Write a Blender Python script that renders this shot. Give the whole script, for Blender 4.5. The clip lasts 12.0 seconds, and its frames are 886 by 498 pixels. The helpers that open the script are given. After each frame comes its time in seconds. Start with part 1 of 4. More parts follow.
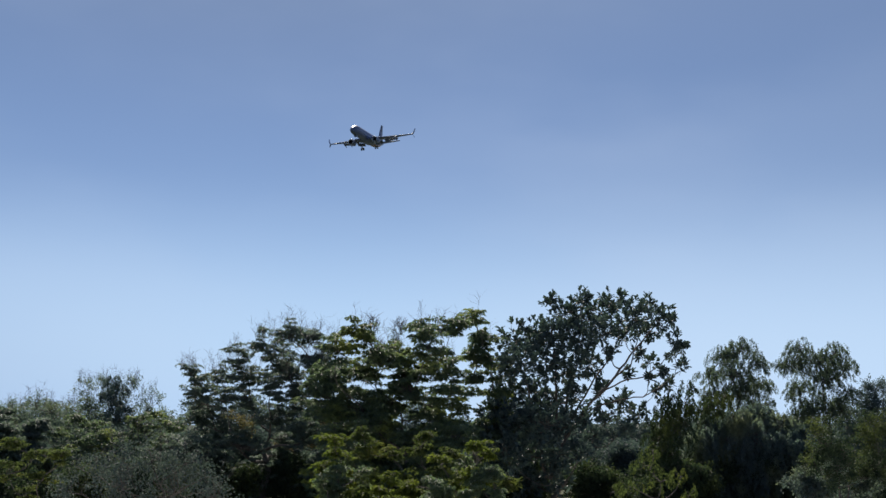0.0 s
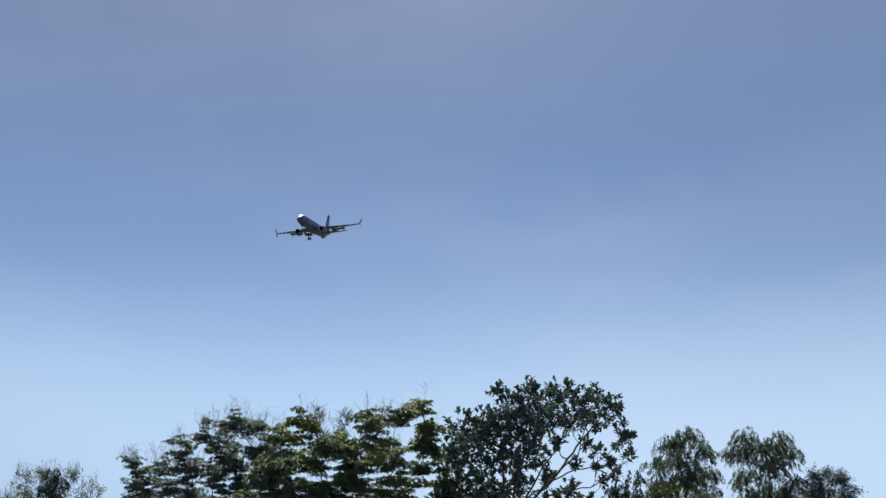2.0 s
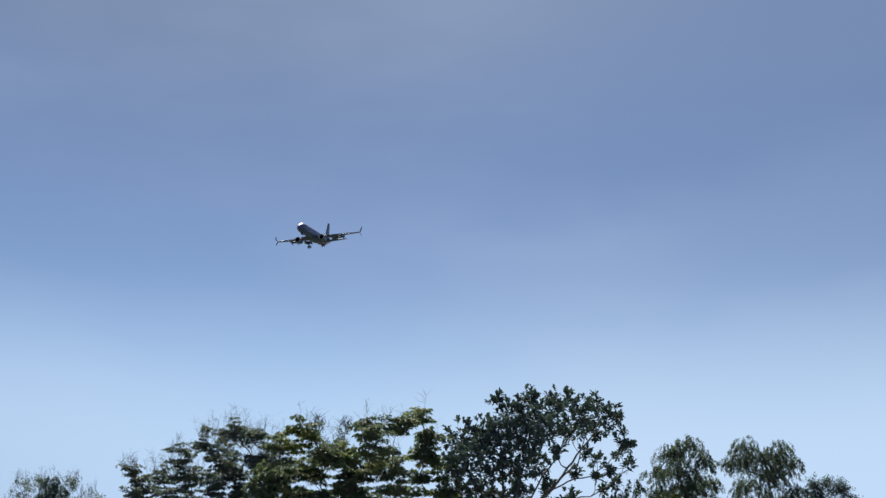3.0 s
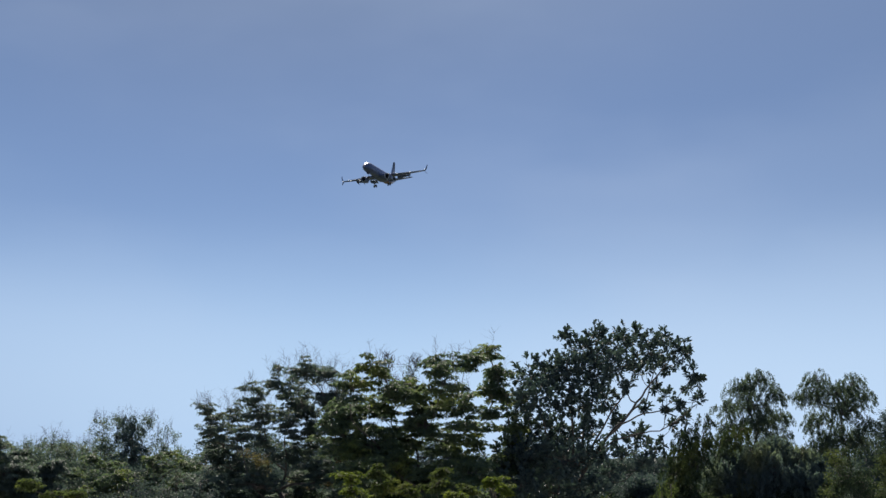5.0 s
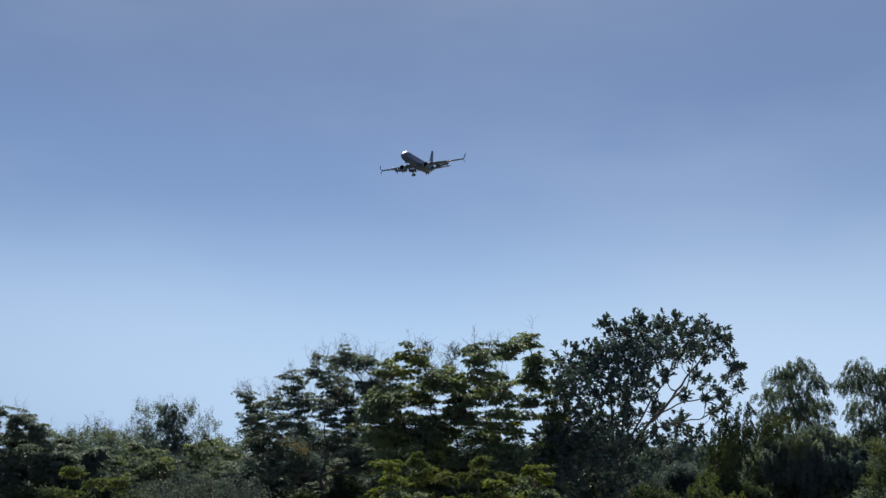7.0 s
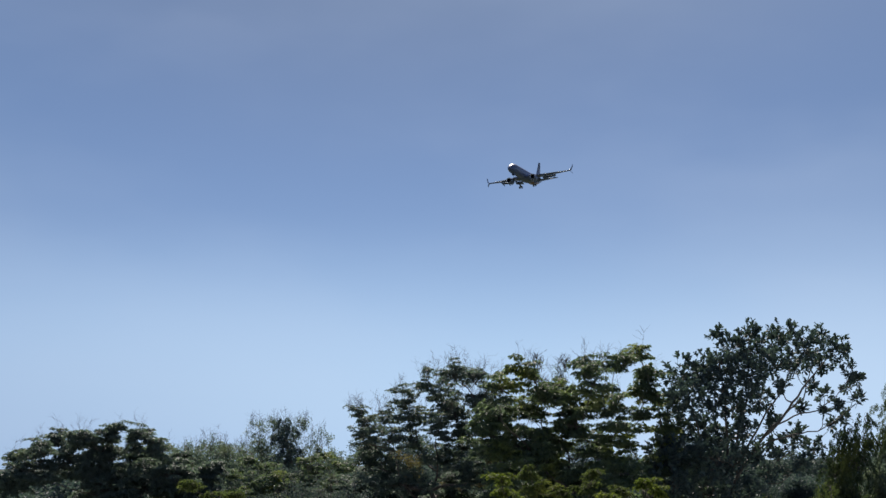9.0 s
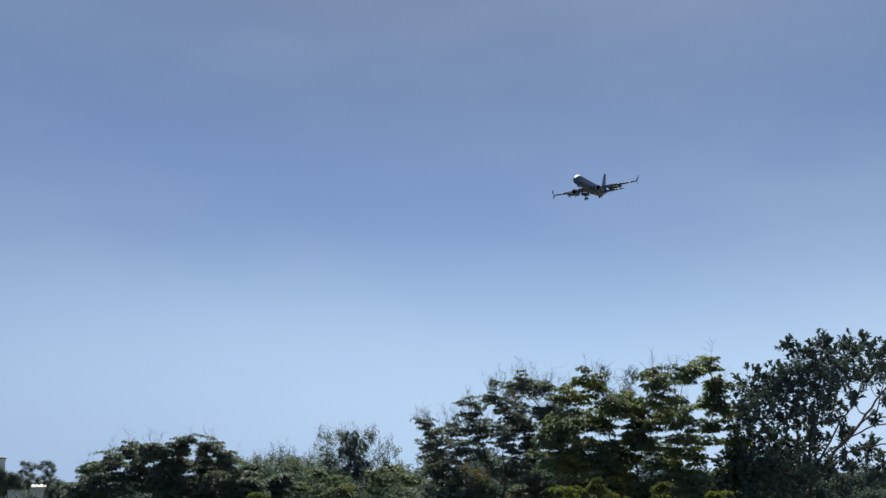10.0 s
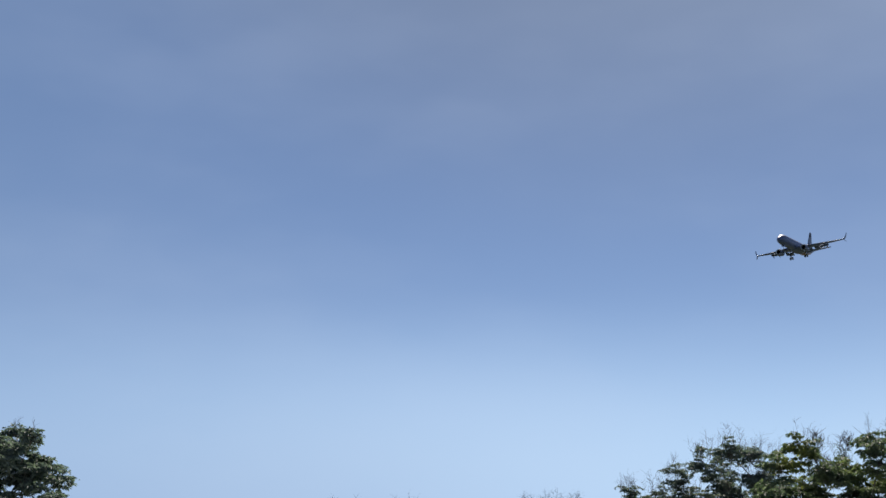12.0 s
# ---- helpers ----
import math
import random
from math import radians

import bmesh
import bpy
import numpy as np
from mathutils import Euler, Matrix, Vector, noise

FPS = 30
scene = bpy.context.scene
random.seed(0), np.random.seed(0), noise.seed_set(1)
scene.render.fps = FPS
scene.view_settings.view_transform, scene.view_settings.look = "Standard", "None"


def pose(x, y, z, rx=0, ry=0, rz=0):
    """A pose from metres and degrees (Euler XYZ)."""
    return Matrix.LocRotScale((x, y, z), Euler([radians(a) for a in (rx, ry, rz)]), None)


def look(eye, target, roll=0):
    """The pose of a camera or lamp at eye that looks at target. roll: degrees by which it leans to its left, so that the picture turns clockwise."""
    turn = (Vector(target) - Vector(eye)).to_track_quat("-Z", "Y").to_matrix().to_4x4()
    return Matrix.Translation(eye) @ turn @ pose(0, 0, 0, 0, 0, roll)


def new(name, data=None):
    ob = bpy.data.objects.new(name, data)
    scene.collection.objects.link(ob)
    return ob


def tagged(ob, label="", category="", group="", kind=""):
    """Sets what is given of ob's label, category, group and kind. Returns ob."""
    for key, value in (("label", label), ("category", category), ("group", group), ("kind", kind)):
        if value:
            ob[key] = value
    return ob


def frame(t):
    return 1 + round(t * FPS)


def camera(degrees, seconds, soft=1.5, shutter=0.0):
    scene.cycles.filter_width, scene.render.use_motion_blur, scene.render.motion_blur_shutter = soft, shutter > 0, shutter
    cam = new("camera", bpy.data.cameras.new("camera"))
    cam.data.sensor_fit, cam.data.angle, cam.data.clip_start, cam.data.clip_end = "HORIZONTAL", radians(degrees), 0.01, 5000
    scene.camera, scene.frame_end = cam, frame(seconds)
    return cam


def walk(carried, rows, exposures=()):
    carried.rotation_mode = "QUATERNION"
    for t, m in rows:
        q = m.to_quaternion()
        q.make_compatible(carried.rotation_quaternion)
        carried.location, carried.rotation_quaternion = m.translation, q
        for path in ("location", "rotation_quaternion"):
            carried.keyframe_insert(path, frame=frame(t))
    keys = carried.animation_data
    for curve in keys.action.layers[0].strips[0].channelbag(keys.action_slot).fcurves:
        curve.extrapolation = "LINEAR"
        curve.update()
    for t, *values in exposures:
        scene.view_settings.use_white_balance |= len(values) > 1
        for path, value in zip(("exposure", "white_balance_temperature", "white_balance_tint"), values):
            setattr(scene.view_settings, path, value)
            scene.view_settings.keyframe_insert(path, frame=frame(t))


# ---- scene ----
# ---------------------------------------------------------------- camera: one standpoint, turned by hand
cam = camera(38.0, 12.0, soft=1.5)
EYE = 4.0
TURNS = [  # seconds, tilt, lean, yaw in degrees
    (0.0, 97.80, -0.00, -0.00),
    (0.5, 98.87, 0.24, -0.68),
    (1.0, 99.85, 0.36, -1.34),
    (1.5, 100.86, 0.38, -1.86),
    (2.0, 101.78, 0.37, -2.34),
    (2.5, 102.29, 0.33, -2.58),
    (3.0, 102.16, 0.28, -2.36),
    (3.5, 101.51, 0.27, -1.61),
    (3.7, 101.15, 0.31, -1.24),
    (5.3, 99.22, 0.69, 0.96),
    (5.5, 99.15, 0.70, 1.08),
    (6.0, 98.98, 0.73, 1.46),
    (6.5, 98.90, 0.61, 1.91),
    (6.7, 98.90, 0.61, 2.11),
    (8.3, 99.16, 0.46, 4.98),
    (8.5, 99.26, 0.55, 5.63),
    (9.0, 99.53, 0.67, 7.33),
    (9.5, 99.81, 0.71, 8.93),
    (10.0, 100.12, 0.64, 10.29),
    (10.5, 100.53, 0.52, 11.56),
    (11.0, 101.13, 0.42, 13.28),
    (11.5, 101.99, 0.39, 15.82),
    (12.0, 103.14, 0.19, 19.21),
]
walk(cam, [(t, pose(0, 0, EYE, rx, ry, rz)) for t, rx, ry, rz in TURNS], exposures=[(0.0, 0.75, 7100, 14), (4.5, 0.72, 7100, 14), (9.5, 0.69, 7100, 14), (12.0, 0.75, 7100, 14)])

# ---------------------------------------------------------------- sky and sun
SUN_ELEVATION, SUN_AZIMUTH = radians(41.7), radians(-8.7)
SKY_WEST = (2.3, 4.0, 7.2)
HAZE_LOW, HAZE_WEST, HAZE_SUN, CLOUD = (5.3, 8.05, 11.8), (4.1, 6.2, 9.4), (3.9, 4.75, 5.6), (7.2, 9.0, 11.6)
world = bpy.data.worlds.new("sky")
scene.world = world
world.use_nodes = True
wn, wl = world.node_tree.nodes, world.node_tree.links
wn.clear()
w_out = wn.new("ShaderNodeOutputWorld")
w_back = wn.new("ShaderNodeBackground")
w_sky = wn.new("ShaderNodeTexSky")
w_sky.sky_type = "NISHITA"
w_sky.sun_disc = False
w_sky.sun_elevation, w_sky.sun_rotation = SUN_ELEVATION, SUN_AZIMUTH
w_sky.altitude, w_sky.air_density, w_sky.dust_density, w_sky.ozone_density = 0.0, 0.6, 0.03, 3.4
w_back.inputs["Strength"].default_value = 0.052
w_co = wn.new("ShaderNodeTexCoord")
w_axes = wn.new("ShaderNodeSeparateXYZ")
wl.new(w_co.outputs["Generated"], w_axes.inputs[0])


def w_math(kind, a, b):
    n = wn.new("ShaderNodeMath")
    n.operation = kind
    for slot, value in enumerate((a, b)):
        if isinstance(value, (int, float)):
            n.inputs[slot].default_value = value
        else:
            wl.new(value, n.inputs[slot])
    return n.outputs[0]


def w_step(value, lo, hi, to_lo, to_hi):
    n = wn.new("ShaderNodeMapRange")
    n.interpolation_type = "SMOOTHSTEP"
    for slot, v in zip(("From Min", "From Max", "To Min", "To Max"), (lo, hi, to_lo, to_hi)):
        n.inputs[slot].default_value = v
    wl.new(value, n.inputs["Value"])
    return n.outputs["Result"]


def w_blend(share, below, colour):
    n = wn.new("ShaderNodeMix")
    n.data_type = "RGBA"
    n.inputs[7].default_value = (*colour, 1.0)
    wl.new(share, n.inputs[0])
    wl.new(below, n.inputs[6])
    return n.outputs[2]


def w_cloud(scale, stretch, tilt, detail):
    turn = wn.new("ShaderNodeMapping")
    turn.inputs["Rotation"].default_value = (0.0, radians(tilt), 0.0)
    turn.inputs["Scale"].default_value = (scale, scale, scale * stretch)
    n = wn.new("ShaderNodeTexNoise")
    n.inputs["Scale"].default_value, n.inputs["Detail"].default_value, n.inputs["Roughness"].default_value = 1.0, detail, 0.5
    wl.new(w_co.outputs["Generated"], turn.inputs["Vector"])
    wl.new(turn.outputs["Vector"], n.inputs["Vector"])
    return n.outputs["Fac"]


# blue-white haze low over the horizon
w_low = w_step(w_axes.outputs["Z"], 0.0, 0.20, 0.98, 0.0)
w_colour = w_blend(w_low, w_sky.outputs["Color"], HAZE_LOW)
w_colour = w_blend(w_math("MULTIPLY", w_low, w_step(w_axes.outputs["X"], -0.5, -0.02, 0.85, 0.0)), w_colour, HAZE_WEST)
w_colour = w_blend(w_step(w_axes.outputs["X"], -0.72, -0.25, 0.34, 0.0), w_colour, SKY_WEST)
# pale glare of thin haze round the sun
w_aim = wn.new("ShaderNodeVectorMath")
w_aim.operation = "DOT_PRODUCT"
w_aim.inputs[1].default_value = (math.sin(SUN_AZIMUTH) * math.cos(SUN_ELEVATION), math.cos(SUN_AZIMUTH) * math.cos(SUN_ELEVATION), math.sin(SUN_ELEVATION))
wl.new(w_co.outputs["Generated"], w_aim.inputs[0])
w_colour = w_blend(w_step(w_aim.outputs["Value"], 0.86, 1.03, 0.0, 0.48), w_colour, HAZE_SUN)
# thin wisps, and two faint sheets of high cloud whose edges climb towards the east
w_colour = w_blend(w_step(w_cloud(3.0, 2.4, -12, 4.0), 0.40, 0.72, 0.0, 0.09), w_colour, CLOUD)
w_line = w_math("ADD", w_math("SUBTRACT", w_axes.outputs["Z"], w_math("MULTIPLY", w_axes.outputs["X"], 0.17)), w_math("MULTIPLY", w_cloud(9.0, 2.0, -10, 3.0), 0.06))
w_east = w_step(w_axes.outputs["X"], -0.10, 0.16, 0.0, 1.0)
w_colour = w_blend(w_math("MULTIPLY", w_step(w_line, 0.105, 0.165, 0.10, 0.0), w_east), w_colour, CLOUD)
w_colour = w_blend(w_math("MULTIPLY", w_step(w_line, 0.215, 0.275, 0.07, 0.0), w_east), w_colour, CLOUD)
w_colour = w_blend(w_math("MULTIPLY", w_step(w_axes.outputs["Z"], 0.20, 0.42, 0.0, 0.12), w_east), w_colour, CLOUD)
wl.new(w_colour, w_back.inputs["Color"])
wl.new(w_back.outputs["Background"], w_out.inputs["Surface"])

sun = new("sun", bpy.data.lights.new("sun", "SUN"))
sun.data.energy, sun.data.angle, sun.data.color = 5.0, radians(0.6), (1.0, 0.975, 0.95)
toward = Vector((math.sin(SUN_AZIMUTH) * math.cos(SUN_ELEVATION), math.cos(SUN_AZIMUTH) * math.cos(SUN_ELEVATION), math.sin(SUN_ELEVATION)))
sun.matrix_world = look(toward * 300, (0, 0, 0))


# ---------------------------------------------------------------- materials
def material(name):
    m = bpy.data.materials.new(name)
    m.use_nodes = True
    n, l = m.node_tree.nodes, m.node_tree.links
    return m, n, l, n["Principled BSDF"]


def leaf_material(name, dark, light, warm, gloss=0.45, glow=0.3, patch=0.55, spec=0.15):
    """Foliage: colour varies leaf by leaf and in patches of the crown; light passes through the blades."""
    m, n, l, b = material(name)
    geo = n.new("ShaderNodeNewGeometry")
    co = n.new("ShaderNodeTexCoord")
    patches = n.new("ShaderNodeTexNoise")
    patches.inputs["Scale"].default_value, patches.inputs["Detail"].default_value = 0.5, 3.0
    l.new(co.outputs["Object"], patches.inputs["Vector"])
    one = n.new("ShaderNodeMix")
    one.data_type = "RGBA"
    one.inputs[6].default_value, one.inputs[7].default_value = (*dark, 1), (*light, 1)
    l.new(geo.outputs["Random Per Island"], one.inputs[0])
    span = n.new("ShaderNodeMapRange")
    span.inputs["From Min"].default_value, span.inputs["From Max"].default_value = patch, patch + 0.17
    l.new(patches.outputs["Fac"], span.inputs["Value"])
    two = n.new("ShaderNodeMix")
    two.data_type = "RGBA"
    two.inputs[7].default_value = (*warm, 1)
    l.new(span.outputs["Result"], two.inputs[0])
    l.new(one.outputs[2], two.inputs[6])
    l.new(two.outputs[2], b.inputs["Base Color"])
    b.inputs["Roughness"].default_value = gloss
    b.inputs["Specular IOR Level"].default_value = spec
    through_leaf = n.new("ShaderNodeBsdfTranslucent")
    gain = n.new("ShaderNodeMix")
    gain.data_type, gain.blend_type = "RGBA", "MULTIPLY"
    gain.inputs[0].default_value = 1.0
    gain.inputs[7].default_value = (1.05, 1.14, 0.72, 1)
    l.new(two.outputs[2], gain.inputs[6])
    l.new(gain.outputs[2], through_leaf.inputs["Color"])
    mix = n.new("ShaderNodeMixShader")
    mix.inputs[0].default_value = glow
    l.new(b.outputs[0], mix.inputs[1])
    l.new(through_leaf.outputs[0], mix.inputs[2])
    l.new(mix.outputs[0], n["Material Output"].inputs["Surface"])
    return m


def rough_material(name, a, b_colour, scale=3.0, rough=0.9, bump=0.3, metal=0.0, fine=9.0):
    """Two-scale mottled surface: broad stains, fine grain and relief."""
    m, n, l, b = material(name)
    co = n.new("ShaderNodeTexCoord")
    big, small = n.new("ShaderNodeTexNoise"), n.new("ShaderNodeTexNoise")
    big.inputs["Scale"].default_value, big.inputs["Detail"].default_value = scale, 5.0
    small.inputs["Scale"].default_value, small.inputs["Detail"].default_value = scale * fine, 6.0
    l.new(co.outputs["Object"], big.inputs["Vector"])
    l.new(co.outputs["Object"], small.inputs["Vector"])
    mean = n.new("ShaderNodeMath")
    mean.operation = "MULTIPLY_ADD"
    mean.inputs[1].default_value = 0.5
    half = n.new("ShaderNodeMath")
    half.operation = "MULTIPLY"
    half.inputs[1].default_value = 0.5
    l.new(small.outputs["Fac"], half.inputs[0])
    l.new(big.outputs["Fac"], mean.inputs[0])
    l.new(half.outputs[0], mean.inputs[2])
    ramp = n.new("ShaderNodeValToRGB")
    ramp.color_ramp.elements[0].position, ramp.color_ramp.elements[1].position = 0.36, 0.66
    ramp.color_ramp.elements[0].color, ramp.color_ramp.elements[1].color = (*a, 1), (*b_colour, 1)
    l.new(mean.outputs[0], ramp.inputs["Fac"])
    l.new(ramp.outputs["Color"], b.inputs["Base Color"])
    b.inputs["Roughness"].default_value, b.inputs["Metallic"].default_value = rough, metal
    if bump:
        bn = n.new("ShaderNodeBump")
        bn.inputs["Strength"].default_value = bump
        l.new(small.outputs["Fac"], bn.inputs["Height"])
        l.new(bn.outputs["Normal"], b.inputs["Normal"])
    return m


BROAD_LEAF = leaf_material("broad_leaf", (0.044, 0.072, 0.082), (0.086, 0.124, 0.120), (0.098, 0.138, 0.108), 0.55, 0.22, spec=0.15)
TIER_LEAF = leaf_material("feather_leaf", (0.078, 0.118, 0.104), (0.134, 0.184, 0.100), (0.220, 0.252, 0.080), 0.55, 0.42, 0.52)
DARK_LEAF = leaf_material("dark_leaf", (0.082, 0.120, 0.132), (0.146, 0.192, 0.168), (0.190, 0.215, 0.126), 0.55, 0.42, 0.6)
WEEP_LEAF = leaf_material("weeping_leaf", (0.062, 0.090, 0.085), (0.114, 0.150, 0.122), (0.132, 0.160, 0.106), 0.6, 0.44)
DEEP_LEAF = leaf_material("deep_leaf", (0.054, 0.083, 0.104), (0.090, 0.128, 0.144), (0.098, 0.136, 0.125), 0.65, 0.34)
CURTAIN_LEAF = leaf_material("curtain_leaf", (0.070, 0.104, 0.122), (0.115, 0.158, 0.165), (0.175, 0.200, 0.135), 0.7, 0.45, 0.47)
OLIVE_LEAF = leaf_material("olive_leaf", (0.030, 0.049, 0.038), (0.051, 0.076, 0.045), (0.100, 0.122, 0.046), 0.7, 0.34, 0.50, spec=0.08)
# yellow-green that carries the sunlit look of crown patches in its colour
LIME_LEAF = leaf_material("lime_leaf", (0.068, 0.096, 0.024), (0.112, 0.142, 0.032), (0.165, 0.182, 0.034), 0.7, 0.52, 0.5)
DRY_LEAF = leaf_material("dry_leaf", (0.090, 0.080, 0.050), (0.130, 0.112, 0.064), (0.150, 0.130, 0.070), 0.7, 0.4)
GOLD_LEAF = leaf_material("gold_leaf", (0.052, 0.074, 0.034), (0.086, 0.110, 0.040), (0.140, 0.150, 0.042), 0.75, 0.5, 0.5, spec=0.06)
GREY_LEAF = leaf_material("grey_leaf", (0.044, 0.066, 0.070), (0.092, 0.124, 0.124), (0.090, 0.104, 0.098), 0.75, 0.25)
FAR_LEAF = leaf_material("far_leaf", (0.088, 0.115, 0.117), (0.132, 0.165, 0.159), (0.141, 0.165, 0.148), 0.7, 0.25)
BARK = rough_material("bark", (0.045, 0.04, 0.036), (0.13, 0.115, 0.10), 4.0, 0.95, 0.5)
PALE_BARK = rough_material("pale_bark", (0.11, 0.10, 0.085), (0.23, 0.21, 0.18), 4.0, 0.9, 0.4)
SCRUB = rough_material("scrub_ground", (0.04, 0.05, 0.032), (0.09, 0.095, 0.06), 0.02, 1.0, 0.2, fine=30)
# unseen near ground, made extra pale to bounce sunlight onto the tree fronts
BOUNCE_GROUND = rough_material("bounce_ground", (0.29, 0.285, 0.25), (0.46, 0.455, 0.42), 0.25, 1.0, 0.4, fine=30)
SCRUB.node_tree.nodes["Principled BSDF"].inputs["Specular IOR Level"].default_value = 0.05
HILL = rough_material("far_hill", (0.025, 0.035, 0.03), (0.055, 0.065, 0.05), 0.012, 1.0, 0.0, fine=12)
HILL.node_tree.nodes["Principled BSDF"].inputs["Specular IOR Level"].default_value = 0.05


# ---------------------------------------------------------------- building helpers
def link_mesh(name, verts, faces, mat, parent=None, smooth=False):
    me = bpy.data.meshes.new(name)
    me.from_pydata(verts, [], faces)
    me.materials.append(mat)
    if smooth:
        me.shade_smooth()
    ob = new(name, me)
    ob.parent = parent
    return ob


def part(name, bm, mat, parent, label="", smooth=False):
    """Links a bmesh as one mesh object under a thing or a part."""
    me = bpy.data.meshes.new(name)
    bm.to_mesh(me)
    bm.free()
    me.materials.append(mat)
    if smooth:
        me.shade_smooth()
    ob = new(name, me)
    ob.parent = parent
    return tagged(ob, label)


def tube(points, radii, sides=6):
    """Vertices and faces of a tapering limb along a bent line."""
    pts = np.array(points, float)
    verts, faces = [], []
    for i, p in enumerate(pts):
        d = pts[min(i + 1, len(pts) - 1)] - pts[max(i - 1, 0)]
        d = d / (np.linalg.norm(d) + 1e-9)
        ref = np.array((0.0, 0, 1)) if abs(d[2]) < 0.9 else np.array((1.0, 0, 0))
        u = np.cross(d, ref)
        u /= np.linalg.norm(u)
        v = np.cross(d, u)
        for k in range(sides):
            a = 2 * math.pi * k / sides
            verts.append(tuple(p + radii[i] * (math.cos(a) * u + math.sin(a) * v)))
    for i in range(len(pts) - 1):
        for k in range(sides):
            k2 = (k + 1) % sides
            faces.append((i * sides + k, i * sides + k2, (i + 1) * sides + k2, (i + 1) * sides + k))
    faces.append(tuple(range(sides - 1, -1, -1)))
    faces.append(tuple((len(pts) - 1) * sides + k for k in range(sides)))
    return verts, faces


def bent(rng, a, b, sag=0.0, wob=0.08, steps=6):
    """A bent line from a to b with some wobble."""
    a, b = np.array(a, float), np.array(b, float)
    n = np.linalg.norm(b - a)
    out = []
    o1, o2 = rng.normal(0, wob * n, 3), rng.normal(0, wob * n * 0.5, 3)
    for i in range(steps + 1):
        s = i / steps
        p = a + (b - a) * s + o1 * math.sin(math.pi * s) + o2 * math.sin(2 * math.pi * s)
        p[2] += sag * n * math.sin(math.pi * s)
        out.append(p)
    return out


def unit(a):
    return a / (np.linalg.norm(a, axis=-1, keepdims=True) + 1e-9)


def leaf_mesh(name, o, a, side, length, width, mat, parent, droop=0.12, broad=False):
    """Blades from o along a: folded diamonds, or ovals where they are broad."""
    n = len(o)
    up = np.cross(side, a)
    L, W = length[:, None], width[:, None]
    fall = np.array((0, 0, 1.0)) * L * droop
    if broad:  # an oval blade of four triangles
        q = 6
        v = np.empty((n, q, 3))
        v[:, 0], v[:, 3] = o, o + a * L - fall
        for sign, near, far in ((1, 1, 2), (-1, 5, 4)):
            v[:, near] = o + a * L * 0.4 + side * W * 0.34 * sign + up * W * 0.12
            v[:, far] = o + a * L * 0.83 + side * W * 0.46 * sign + up * W * 0.15 - fall * 0.6
        corners = ((0, 1, 2), (0, 2, 3), (0, 3, 4), (0, 4, 5))
    else:
        q = 4
        v = np.empty((n, q, 3))
        v[:, 0], v[:, 2] = o, o + a * L - fall
        v[:, 1] = o + a * L * 0.5 + side * W * 0.5 + up * W * 0.18
        v[:, 3] = o + a * L * 0.5 - side * W * 0.5 + up * W * 0.18
        corners = ((0, 1, 2), (0, 2, 3))
    idx = np.arange(n)[:, None] * q
    tri = np.concatenate([idx + np.array(c) for c in corners], 0)
    me = bpy.data.meshes.new(name)
    me.vertices.add(q * n)
    me.vertices.foreach_set("co", v.reshape(-1).astype(np.float32))
    me.loops.add(tri.size)
    me.loops.foreach_set("vertex_index", tri.reshape(-1).astype(np.int32))
    me.polygons.add(len(tri))
    me.polygons.foreach_set("loop_start", np.arange(0, tri.size, 3, dtype=np.int32))
    me.update(calc_edges=True)
    me.validate()
    me.materials.append(mat)
    ob = new(name, me)
    ob.parent = parent
    return ob


# how each kind of crown carries its leaves: tufts per square metre of lobe, leaves per tuft, leaf length and width,
# flatness of a lobe, flatness of a tuft, tuft radius
STYLES = {
    "rosette": dict(tufts=68, leaves=11, length=0.29, width=0.115, flat=0.95, tuft=0.03),
    "tier": dict(tufts=34, leaves=84, length=0.16, width=0.075, flat=0.85, tuft=0.34),
    "small": dict(tufts=56, leaves=40, length=0.15, width=0.07, flat=0.9, tuft=0.24),
    "weep": dict(tufts=150, leaves=24, length=0.13, width=0.045, flat=0.9, tuft=0.05),
    "twig": dict(tufts=48, leaves=20, length=0.10, width=0.045, flat=0.9, tuft=0.2),
}


